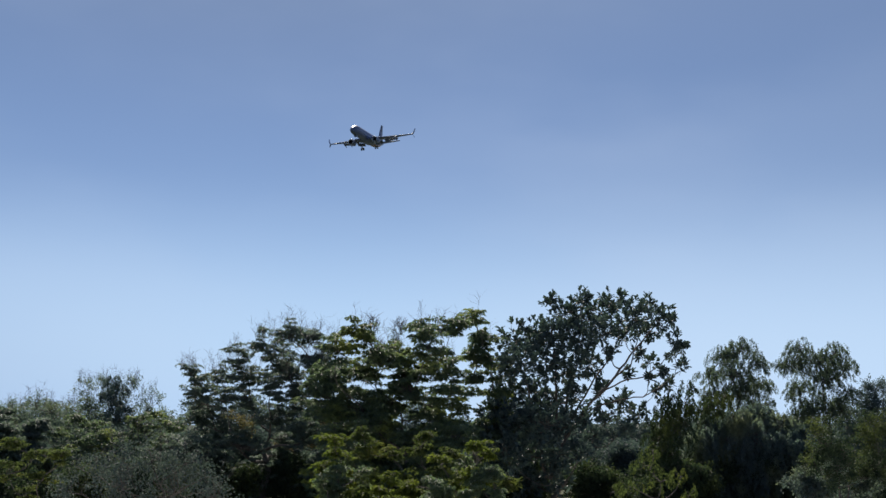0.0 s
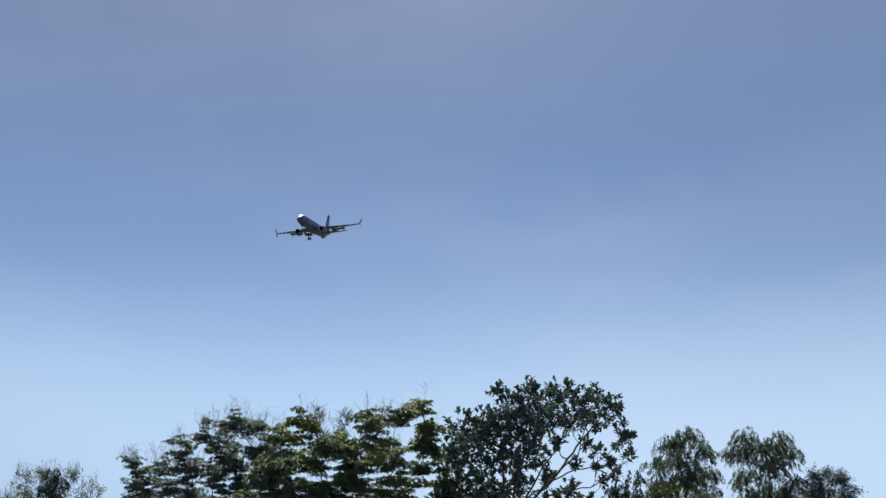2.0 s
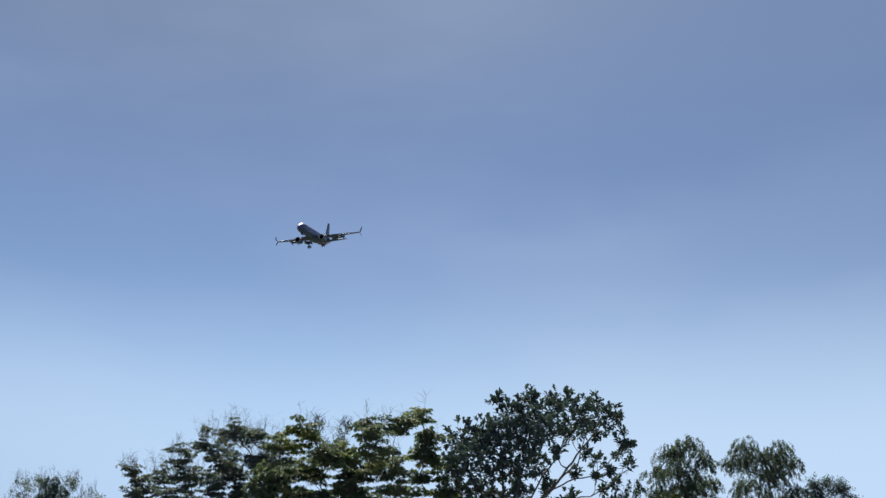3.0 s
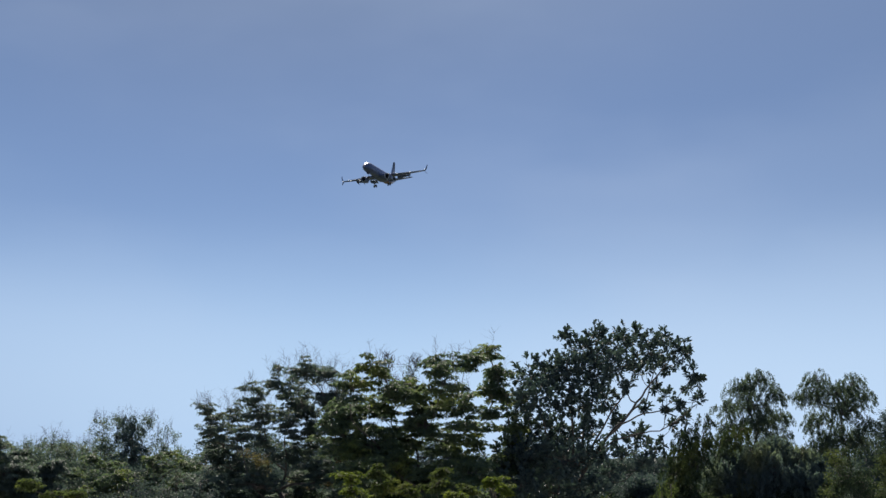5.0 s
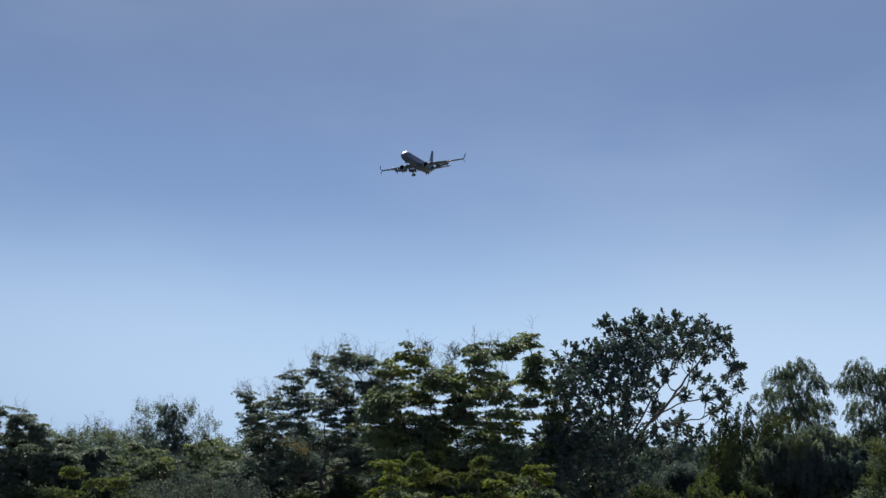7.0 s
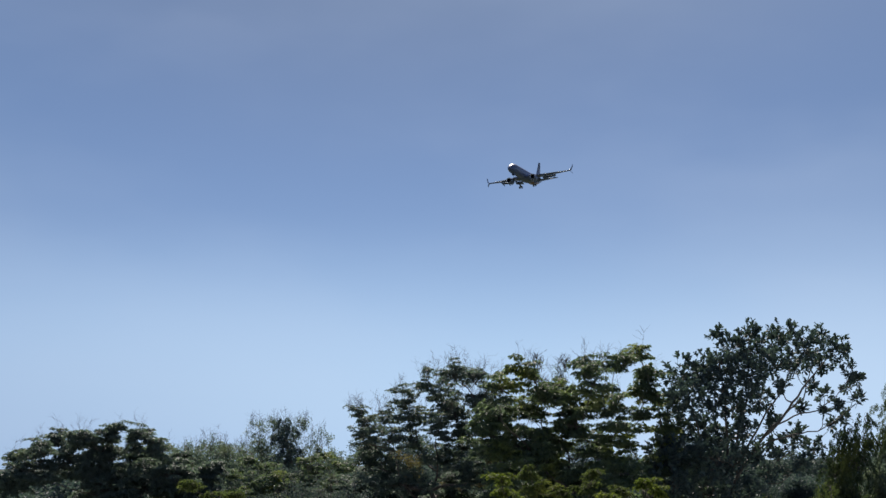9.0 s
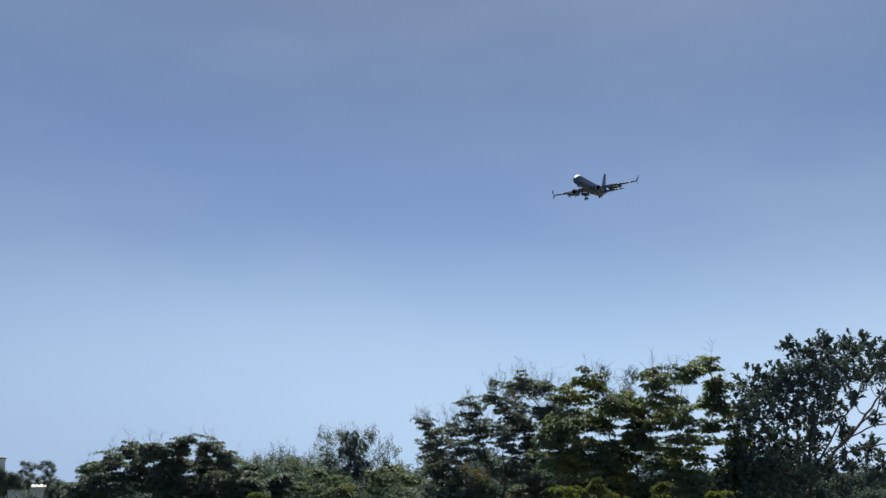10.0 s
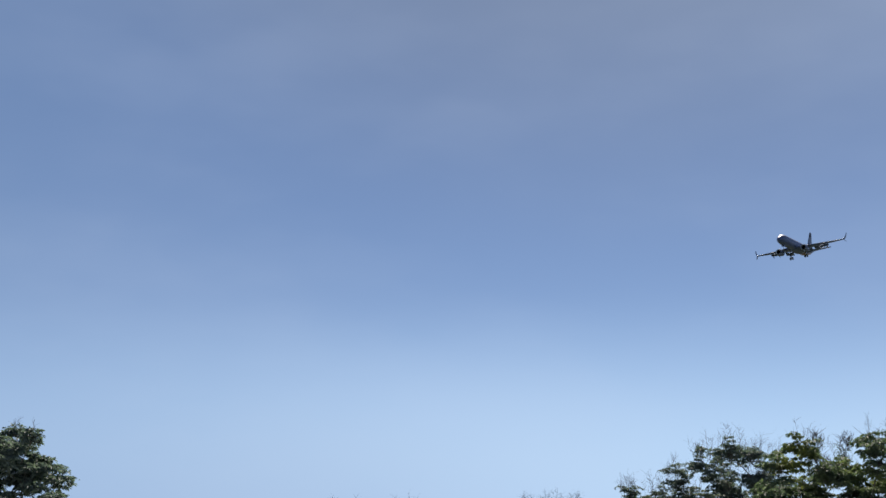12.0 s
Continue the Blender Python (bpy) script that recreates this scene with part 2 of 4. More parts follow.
def crown_leaves(rng, lobes, style, fill=1.0, scale=1.0):
    """Tuft places with their outward ways, and all blades of a crown."""
    s = STYLES[style]
    tips, ways, owner = [], [], []
    for i, (x, y, z, r) in enumerate(lobes):
        n = max(10, int(s["tufts"] * fill * r * r * (1.0 if r < 1.0 else r ** 0.5)))
        d = unit(rng.normal(0, 1, (n, 3)))
        # tufts sit mostly near the lobe's skin and its upper side, in a few bunches, with gaps between
        bunch = unit(rng.normal(0, 1, (max(4, int(5 + 6 * r)), 3)) + np.array((0, 0, 0.25)))
        pick = rng.integers(0, len(bunch), n)
        d = unit(d * 0.75 + bunch[pick] * (0.2 if style == "rosette" else 0.75))
        rad = r * (0.15 + 0.97 * rng.random(n) ** 0.55)
        p = np.array((x, y, z)) + d * rad[:, None] * np.array((1, 1, s["flat"]))
        if style == "tier":  # sprays gather in flat umbrellas at uneven heights, with gaps between
            count = int(6 + 11 * r)
            hub = unit(rng.normal(0, 1, (count, 3)) + np.array((0, 0, 0.3))) * (r * rng.uniform(0.3, 1.0, (count, 1)))
            pick = rng.integers(0, len(hub), n)
            reach, turn = 0.5 * r ** 0.7 * np.sqrt(rng.random(n)) * rng.uniform(0.7, 1.2, len(hub))[pick], rng.random(n) * 2 * math.pi
            tip = rng.normal(0, 0.3, (len(hub), 2))[pick]
            flat = np.stack((reach * np.cos(turn), reach * np.sin(turn)), 1)
            p = np.array((x, y, z)) + hub[pick] * np.array((1, 1, s["flat"]))
            p[:, :2] += flat
            p[:, 2] += (flat * tip).sum(1) - 0.3 * reach ** 2 + rng.normal(0, 0.07, n)
        tips.append(p), ways.append(d), owner.append(np.full(n, i))
    tips, ways, owner = np.concatenate(tips), np.concatenate(ways), np.concatenate(owner)
    k = s["leaves"]
    n = len(tips)
    o = np.repeat(tips, k, 0)
    way = np.repeat(ways, k, 0)
    m = len(o)
    ln = s["length"] * scale * rng.uniform(0.65, 1.25, m)
    wd = s["width"] * scale * rng.uniform(0.7, 1.25, m)
    droop = 0.12
    if style == "rosette":
        a = unit(way * 0.6 + np.array((0, 0, 0.5)) + rng.normal(0, 0.46, (m, 3)))
        o = o - np.repeat(unit(ways * 0.6 + np.array((0, 0, 0.5))), k, 0) * (rng.random(m) * 0.2)[:, None]
    elif style == "tier":
        # flat, drooping sprays, tipped outwards
        size = s["tuft"] * np.repeat(rng.uniform(0.55, 1.35, n), k) * scale
        ang = rng.random(m) * 2 * math.pi
        rr = np.sqrt(rng.random(m)) * size * (0.8 + 0.3 * np.sin(3 * ang + np.repeat(rng.random(n) * 6.3, k)))
        up = unit(np.array((0, 0, 1.0)) + way * np.array((1, 1, 0.3)) * 0.2 + np.repeat(rng.normal(0, 0.10, (n, 3)), k, 0))
        u = unit(np.cross(up, np.array((0.3, 0.9, 0.1))))
        w = np.cross(up, u)
        out = u * np.cos(ang)[:, None] + w * np.sin(ang)[:, None]
        o = o + out * rr[:, None] + up * (rng.normal(0, 0.03, m) - 0.24 * rr * rr / (size + 0.01))[:, None]
        a = unit(out - up * 0.2 + rng.normal(0, 0.28, (m, 3)))
        droop = 0.2
    elif style == "weep":
        drop = np.tile(np.linspace(0, 1, k), n) * np.repeat(rng.uniform(0.12, 0.65, n), k) * scale
        bow = np.repeat(ways * np.array((1, 1, 0)), k, 0) * (0.42 * np.sqrt(drop + 0.01))[:, None]
        o = o + bow + rng.normal(0, 0.03, (m, 3)) - np.array((0, 0, 1.0)) * drop[:, None]
        a = unit(rng.normal(0, 0.5, (m, 3)) + np.array((0, 0, -0.7)))
        droop = 0.25
    else:
        o = o + rng.normal(0, s["tuft"] * 0.55 * scale, (m, 3))
        a = unit(rng.normal(0, 0.8, (m, 3)) + way * 0.5 + np.array((0, 0, 0.1)))
    side = unit(np.cross(a, rng.normal(0, 0.5, (m, 3)) + np.array((0.0, 0, 1.0))))
    return tips, owner, (o, a, side, ln, wd, droop)


def grow(name, style, base, lobes, leaf, bark, seed, label, category="tree", group="", trunk=0.16, fork=0.35, fill=1.0, scale=1.0,
         bare=0, twig=0.5, lean=(0.0, 0.0), stems=1, stout=1.0, fan=0.25, spread=0.35, arms=(), shoot=1.0):
    """A tree or shrub: root empty > trunk, limbs, twigs, crown."""
    rng = np.random.default_rng(seed)
    root = tagged(new(name), label, category, group)
    root.location = (*base, 0)
    lobes = np.array(lobes, float)
    top = lobes[:, 2].max()
    # the trunk rises to its fork; limbs leave from the nearest lower node of the growing skeleton
    head = np.array((lean[0] + lobes[:, 0].mean() * 0.4, lean[1] + lobes[:, 1].mean() * 0.4, top * fork))
    nodes, sizes = [], []
    for k in range(stems):
        shift = np.array((spread * (k - (stems - 1) / 2 + rng.uniform(-0.4, 0.4)), rng.normal(0, 0.6 * spread), 0)) if k else np.zeros(3)
        line = bent(rng, (shift[0] * 0.4, shift[1] * 0.4, -0.15), head + shift * 1.6, 0.0, 0.05, 7)
        rad = [trunk * (1.35 - 0.25 * min(1, i / 2) - 0.45 * i / 7) / (1 if stems == 1 else 1.3) for i in range(8)]
        link_mesh("trunk", *tube(line, rad, 8), bark, root, True)
        nodes += line[4:]
        sizes += rad[4:]
    # great limbs with a sweep of their own
    for thick, *way in arms:
        way = np.array(way)
        cuts = np.linspace(0, len(way) - 1, 3 * len(way))
        line = [np.array([np.interp(c, range(len(way)), way[:, k]) for k in range(3)]) for c in cuts]
        line = [(line[max(0, i - 1)] + 2 * p + line[min(len(line) - 1, i + 1)]) / 4 + (rng.normal(0, 0.03, 3) if 0 < i < len(line) - 1 else 0) for i, p in enumerate(line)]
        rad = [thick * (1 - 0.78 * i / (len(line) - 1)) for i in range(len(line))]
        link_mesh("limb", *tube(line, rad, 7), bark, root, True)
        nodes += line[2:]
        sizes += rad[2:]
    for i in np.argsort(np.linalg.norm((lobes[:, :3] - head) * np.array((1, 1, 0.8)), axis=1)):
        goal = lobes[i, :3] - np.array((0, 0, lobes[i, 3] * 0.15))
        arr = np.array(nodes)
        gap = np.linalg.norm(arr - goal, axis=1) + 2.2 * np.maximum(0, arr[:, 2] - goal[2] + 0.25 * np.linalg.norm((arr - goal)[:, :2], axis=1))
        gap += fan * np.linalg.norm(arr - head, axis=1)
        j = int(np.argmin(gap))
        line = bent(rng, arr[j], goal, -0.06, 0.09, 6)
        r0 = max(0.03 * stout, min(sizes[j] * 0.75, (0.035 + 0.045 * lobes[i, 3]) * stout))
        rad = [r0 * (1 - 0.62 * q / 6) for q in range(7)]
        link_mesh("limb", *tube(line, rad, 6), bark, root, True)
        nodes += line[2:]
        sizes += rad[2:]
    tips, owner, blades = crown_leaves(rng, lobes, style, fill, scale)
    tv, tf = [], []
    for p, w in zip(tips, owner):
        if rng.random() < twig:
            c = lobes[w, :3] - np.array((0, 0, lobes[w, 3] * 0.15))
            line = bent(rng, c + (p - c) * rng.uniform(0.0, 0.3), p, -0.08, 0.1, 3)
            v, f = tube(line, [0.016, 0.012, 0.009, 0.005], 3)
            tf += [tuple(q + len(tv) for q in face) for face in f]
            tv += v
    # leafless shoots that stand out of the top
    order = np.argsort(-(lobes[:, 2] + lobes[:, 3]))
    for b in range(bare):
        x, y, z, r = lobes[order[b % max(1, min(len(order), 12))]]
        foot = np.array((x, y, z)) + rng.uniform(-0.6, 0.6, 3) * r
        tip = foot + np.array((rng.uniform(-0.35, 0.35), rng.uniform(-0.3, 0.3), r * 0.75 + rng.uniform(0.1, 0.5)))
        v, f = tube(bent(rng, foot, tip, 0, 0.06, 4), [shoot * w for w in (0.008, 0.007, 0.005, 0.004, 0.002)], 3)
        tf += [tuple(q + len(tv) for q in face) for face in f]
        tv += v
        for _ in range(7):
            s = rng.uniform(0.35, 0.95)
            q0 = foot + (tip - foot) * s
            q1 = q0 + np.array((rng.normal(0, 0.22), rng.normal(0, 0.2), rng.uniform(0.12, 0.4)))
            v, f = tube(bent(rng, q0, q1, 0, 0.08, 2), [shoot * w for w in (0.005, 0.004, 0.002)], 3)
            tf += [tuple(q + len(tv) for q in face) for face in f]
            tv += v
    if tv:
        tagged(link_mesh("brushwood", tv, tf, bark, root), kind="stuff")
    o, a, side, ln, wd, droop = blades
    leaf_mesh("crown", o, a, side, ln, wd, leaf, root, droop, style == "rosette")
    return root


# ---------------------------------------------------------------- ground and distance
def ground_height(x, y):
    d = math.hypot(x, y)
    rise = 2.4 * max(0.0, 1 - max(0.0, d - 4) / 30) ** 2
    return rise + 0.12 * noise.noise((x * 0.06, y * 0.06, 0.0)) * min(1, d / 20)


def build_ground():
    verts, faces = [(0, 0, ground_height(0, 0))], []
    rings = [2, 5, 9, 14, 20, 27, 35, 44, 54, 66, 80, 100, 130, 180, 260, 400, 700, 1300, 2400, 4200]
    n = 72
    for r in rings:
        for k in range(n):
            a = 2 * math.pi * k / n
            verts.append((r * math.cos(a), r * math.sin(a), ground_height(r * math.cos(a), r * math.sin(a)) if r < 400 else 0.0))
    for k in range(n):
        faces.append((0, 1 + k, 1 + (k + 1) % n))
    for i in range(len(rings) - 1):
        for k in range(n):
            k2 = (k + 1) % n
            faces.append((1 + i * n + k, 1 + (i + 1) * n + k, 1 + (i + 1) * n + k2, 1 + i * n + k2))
    land = link_mesh("ground", verts, faces, BOUNCE_GROUND, None, True)
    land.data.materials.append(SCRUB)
    # pale light-bouncing ground out to 66 m, darker scrub beyond
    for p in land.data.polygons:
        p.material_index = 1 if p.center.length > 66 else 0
    tagged(land, "ground falling away from a low rise, unseen near part kept pale to bounce light", "ground", kind="structure")


def build_hill():
    """A long low wooded ridge far behind the trees."""
    verts, faces = [], []
    n, m = 160, 6
    for i in range(n + 1):
        a = radians(-75 + 150 * i / n)
        crest = 6 + 2 * noise.noise((a * 3.1, 0.4, 0)) + 1.5 * noise.noise((a * 11, 2.0, 0)) + 1.2 * noise.noise((a * 60, 5.0, 0))
        for j in range(m + 1):
            s = j / m
            d = 1300 + 500 * s
            verts.append((d * math.sin(a), d * math.cos(a), crest * math.sin(math.pi * 0.5 * s) - 1.0))
    for i in range(n):
        for j in range(m):
            p = i * (m + 1) + j
            faces.append((p, p + m + 1, p + m + 2, p + 1))
    tagged(link_mesh("backdrop", verts, faces, HILL, None, True), "low hazy wooded ridge far behind the trees", "hill", kind="structure")


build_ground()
build_hill()

# ---------------------------------------------------------------- trees and shrubs
grow("broadleaf_tree", "rosette", (5.17, 64.79), [
       (1.77, 0.49, 10.41, 0.54), (1.08, 0.97, 9.68, 0.90), (0.38, 1.18, 10.28, 0.45), (2.33, 1.77, 9.6, 1.02), (3.55, 0.96, 10.11, 0.90),
       (5.5, 1.69, 10.33, 0.45), (4.13, -1.88, 9.29, 0.90), (5.81, -0.14, 9.44, 0.70), (5.39, 1.77, 8.87, 0.70), (6.46, 0.6, 9.44, 0.32),
       (4.19, 1.6, 8.71, 0.64), (2.64, -1.55, 8.48, 0.90), (1.53, -0.12, 8.3, 1.02), (0.46, -1.01, 8.38, 0.90), (-0.43, 0.18, 8.61, 0.96)] + [
       (-1.43, 0.3, 8.33, 0.96), (-1.29, -1.95, 7.08, 0.97), (-0.12, -1.13, 7.12, 0.97), (1.01, -0.88, 6.85, 0.97), (2.43, 1.67, 7.26, 0.81),
       (-2.11, 1.06, 6.94, 0.86), (3.06, -1.36, 7.52, 0.43), (4.84, 1.19, 7.67, 0.30), (4.99, -1.44, 7.1, 0.38), (4.14, 0.47, 6.63, 0.32),
       (6.31, -1.49, 8.15, 0.45), (6.51, -1.99, 7.85, 0.22), (6.63, 1.49, 7.68, 0.32), (6.56, -1.16, 6.9, 0.38), (5.72, -1.14, 6.7, 0.24)] + [
       (5.79, 1.93, 5.82, 0.38), (6.44, 1.49, 6.09, 0.32), (5.07, -0.84, 6.35, 0.22), (-1.79, 1.85, 5.81, 0.97), (-0.75, 0.16, 5.49, 0.97),
       (0.43, 0.71, 5.5, 0.97), (1.38, -1.18, 5.46, 0.65), (2.85, 1.76, 5.81, 0.54), (3.87, 0.76, 5.36, 0.65), (4.88, 1.87, 4.66, 0.59),
       (3.24, 1.57, 4.66, 0.65), (1.96, -0.8, 4.36, 0.65), (3.94, -0.56, 3.94, 0.54), (-2.52, -1.34, 4.35, 0.97), (-1.42, -1.42, 4.08, 1.08)] + [
       (-0.2, -1.74, 4.08, 1.08), (0.99, -0.79, 4.22, 0.54), (2.37, 0.41, 3.52, 0.54), (-2.28, -1.99, 2.73, 1.19), (-0.74, 0.71, 2.67, 1.19),
       (0.56, -0.65, 2.7, 0.97), (1.8, -0.76, 2.7, 0.54), (-1.28, 1.27, 1.25, 1.19), (0.46, -0.08, 1.31, 0.76)],
     BROAD_LEAF, BARK, 11, "tall open broadleaf tree with large glossy dark leaves", "tree", trunk=0.15, fork=0.12, twig=0.35, stout=0.8, fan=0.3,
     arms=[
       (0.105, (0.1, 0.0, 1.2), (0.61, -0.14, 2.97), (2.23, -0.28, 5.17), (3.22, -0.42, 6.17), (3.95, -0.56, 7.18), (4.82, -0.7, 8.26), (5.35, -0.84, 8.87)),
       (0.055, (0.92, -0.2, 3.6), (2.35, 0.03, 4.86), (3.54, 0.06, 5.26), (4.88, 0.08, 5.4), (5.83, 0.11, 5.94), (6.73, 0.14, 6.67)),
       (0.05, (2.26, -0.3, 5.17), (3.48, -0.1, 6.13), (4.86, -0.21, 6.4), (5.73, -0.31, 7.02), (6.47, -0.42, 8.0)),
       (0.07, (0.77, -0.15, 3.3), (1.53, 0.08, 4.75), (2.44, 0.17, 6.33), (3.5, 0.25, 7.7), (3.88, 0.33, 9.05)),
       (0.075, (0.48, -0.1, 2.6), (1.09, 0.1, 5.48), (1.57, 0.2, 6.93), (1.89, 0.3, 8.62), (1.81, 0.4, 10.06)),
       (0.085, (0.0, 0.0, 1.2), (-0.66, -0.46, 4.16), (-0.98, -0.93, 5.88), (-1.59, -1.39, 7.11)),
       (0.075, (0.1, 0.0, 1.4), (0.47, -0.39, 4.36), (0.43, -0.78, 6.58), (0.25, -1.17, 8.51), (0.07, -1.3, 9.4)),
       (0.042, (3.22, -0.4, 6.17), (4.42, 0.36, 7.19), (4.73, 0.72, 8.65), (4.58, 1.08, 9.98))])

grow("spreading_tree", "tier", (-1.32, 61.99), [
       (-2.80, -1.11, 8.50, 0.75), (-2.03, -0.37, 7.77, 0.87), (-3.55, -1.69, 7.43, 0.96), (-4.06, 1.46, 6.42, 1.17), (-2.55, 1.69, 6.51, 1.18),
       (-0.89, 1.91, 7.63, 0.90), (0.27, -0.64, 8.57, 0.70), (1.76, 0.13, 8.62, 0.82), (0.69, -1.96, 7.68, 0.95), (-0.46, 1.44, 6.50, 1.11),
       (1.35, 0.63, 6.66, 1.16), (-1.02, 1.79, 5.13, 1.18), (0.51, 1.77, 5.04, 0.95), (-2.57, -0.01, 4.83, 1.23), (-4.56, 0.92, 5.58, 1.05),
       (-3.30, -0.88, 3.29, 1.29), (-1.51, 0.72, 3.00, 1.38), (0.27, 0.25, 3.14, 1.37), (1.74, -1.70, 3.43, 1.06), (2.58, 1.36, 1.90, 1.25)] + [
       (-3.68, 0.88, 1.38, 1.38), (-0.93, 0.00, 1.16, 1.36), (1.21, -0.14, 1.16, 1.36), (-3.2, 0.5, 5.2, 1.0), (-0.3, 0.2, 5.9, 1.0), (1.6, -0.3, 5.3, 1.0),
       (-1.8, -0.6, 4.0, 1.1), (0.9, 0.2, 4.2, 1.1), (-3.9, 0.2, 4.4, 1.0), (-2.4, 0.3, 2.2, 1.2), (0.2, -0.6, 2.2, 1.2), (-1.4, 0.2, 6.9, 0.8)],
     TIER_LEAF, BARK, 12, "spreading tree with tiered feathery green and yellowish leaves", "tree", trunk=0.2, fork=0.3, bare=60, fill=1.15, fan=0.5)

grow("leafless_tree", "twig", (-3.0, 66.0), [(-0.54, 0.0, 8.84, 0.4), (-0.35, 0.0, 7.68, 0.4), (0.71, 0.0, 8.72, 0.4), (0.57, 0.0, 7.54, 0.4)],
     DARK_LEAF, BARK, 37, "nearly leafless tree with fine bare twigs", "tree", trunk=0.1, fork=0.5, fill=0.1, bare=40, twig=1.0, shoot=2.2)

grow("slender_tree", "tier", (1.17, 63.99), [
       (0.34, -0.51, 9.40, 0.67), (0.93, 0.55, 8.29, 0.79), (0.45, -0.19, 7.35, 0.67), (1.33, 0.81, 7.18, 0.68), (0.32, -0.78, 6.22, 0.56),
       (-0.31, -0.25, 5.73, 0.56), (1.25, 0.34, 5.75, 0.85), (0.94, -0.24, 3.80, 1.01), (1.68, 0.80, 4.70, 0.68),],
     TIER_LEAF, PALE_BARK, 13, "slender forked tree with flat tufts of leaves", "tree", trunk=0.12, fork=0.3, bare=6, fill=1.4, stout=1.5, stems=2)

grow("knotty_tree", "tier", (-9.45, 69.36), [
       (-3.98, -0.72, 6.85, 0.61), (-3.59, -1.37, 5.79, 1.03), (-2.78, 0.76, 6.46, 1.00), (-1.69, 1.48, 7.32, 1.07), (-0.25, 1.07, 8.31, 1.06),
       (1.27, -0.90, 8.67, 0.97), (2.22, 0.98, 8.56, 0.99), (0.61, 1.72, 7.33, 1.20), (2.56, -0.64, 7.22, 1.15), (-1.11, 1.86, 6.62, 0.95),
       (-1.89, -1.68, 5.40, 0.90), (-1.22, 1.75, 5.26, 0.88), (0.40, -1.19, 5.86, 0.91), (-3.88, 1.19, 4.33, 1.20), (1.57, 0.40, 5.44, 1.05),
       (2.66, 1.80, 4.55, 1.41), (-3.84, -1.94, 2.78, 1.36), (-1.22, -1.90, 3.07, 1.20), (0.72, 1.50, 2.57, 1.41), (-0.70, 0.89, 1.08, 1.87)] + [
       (2.32, 1.09, 1.07, 1.87), (1.2, 0.6, 6.5, 1.0), (2.8, 0.5, 5.9, 1.1), (0.2, 0.3, 4.5, 1.0), (2.2, -0.5, 3.6, 1.2), (-2.4, 0.3, 3.8, 1.0), (3.2, 0.2, 7.0, 0.9),
       (-3.2, 0.4, 5.0, 0.9), (-2.2, -0.3, 1.8, 1.4)],
     DARK_LEAF, BARK, 14, "dark spreading tree with contorted limbs and bare twigs", "tree", trunk=0.2, fork=0.3, fill=1.3, bare=220, scale=0.78, stout=1.6, fan=0.5)

grow("dry_shrub", "small", (-9.6, 73.5), [(-2.48, -0.32, 4.34, 0.55), (-1.33, -0.48, 4.03, 0.55), (-1.85, -0.12, 3.3, 0.6), (2.63, -0.41, 4.79, 0.5), (3.12, -0.52, 4.03, 0.55), (2.46, -0.12, 3.3, 0.6), (0.48, 0.5, 2.82, 0.7)],
     DRY_LEAF, BARK, 36, "tall shrub with dry brown leaves behind a dark tree", "shrub", trunk=0.07, fork=0.3, fill=0.8, stems=3)

grow("thin_tree", "small", (-20.71, 82.44), [
       (-1.82, -1.07, 6.29, 0.74), (-1.37, 1.27, 6.28, 0.91), (-0.27, 0.58, 5.90, 0.90), (0.83, 0.74, 6.55, 0.60), (2.04, 0.06, 5.35, 0.89),
       (-1.63, -0.27, 4.88, 0.97), (0.33, -0.63, 4.38, 1.26), (1.48, 0.33, 3.85, 1.27), (2.57, 1.89, 4.40, 0.68), (-2.82, -0.16, 5.10, 0.68),
       (-5.14, -0.34, 5.31, 0.76), (-3.68, -1.56, 4.87, 0.82), (-5.51, -2.60, 4.62, 0.92), (-0.04, -0.62, 2.69, 1.85), (-2.65, -1.43, 2.71, 1.67),
       (1.95, 1.69, 2.30, 1.70),],
     DARK_LEAF, BARK, 15, "thin scruffy tree with sparse leaves and twiggy top", "tree", trunk=0.15, fork=0.3, fill=0.42, bare=150, stems=2, twig=0.9)

grow("ivy_clad_tree", "weep", (-20.6, 82.0), [
       (-0.3, -0.15, 6.87, 0.45), (0.11, -0.02, 6.41, 0.5), (-0.34, 0.16, 5.88, 0.6), (0.1, -0.35, 5.09, 0.65), (-0.27, 0.38, 4.28, 0.7), (0.24, -0.38, 3.4, 0.8)],
     DEEP_LEAF, BARK, 34, "slim tree wrapped in a dark column of ivy", "tree", trunk=0.12, fork=0.5, fill=1.0, bare=8)

grow("low_feathery_tree", "tier", (-17.0, 72.0), [
       (-3.64, 0.5, 4.25, 0.6), (-2.58, 0.69, 3.93, 0.65), (0.17, -0.96, 4.3, 0.6), (0.75, 0.58, 4.6, 0.55), (1.89, -0.27, 3.93, 0.65),
       (0.4, 0.16, 3.62, 0.8), (-0.55, -0.98, 3.02, 0.8), (-2.57, -0.91, 2.87, 0.9), (-1.58, -0.64, 3.32, 0.6), (1.52, 0.91, 2.84, 0.9),
       (0.16, -0.61, 2.25, 1.0), (-1.98, 0.51, 1.91, 1.0), (-4.66, 0.86, 3.46, 0.75), (-4.3, 0.88, 2.21, 1.0)],
     TIER_LEAF, BARK, 35, "low tree with tiers of green and yellowish leaves", "tree", trunk=0.12, fork=0.3, fill=0.9, scale=0.9)

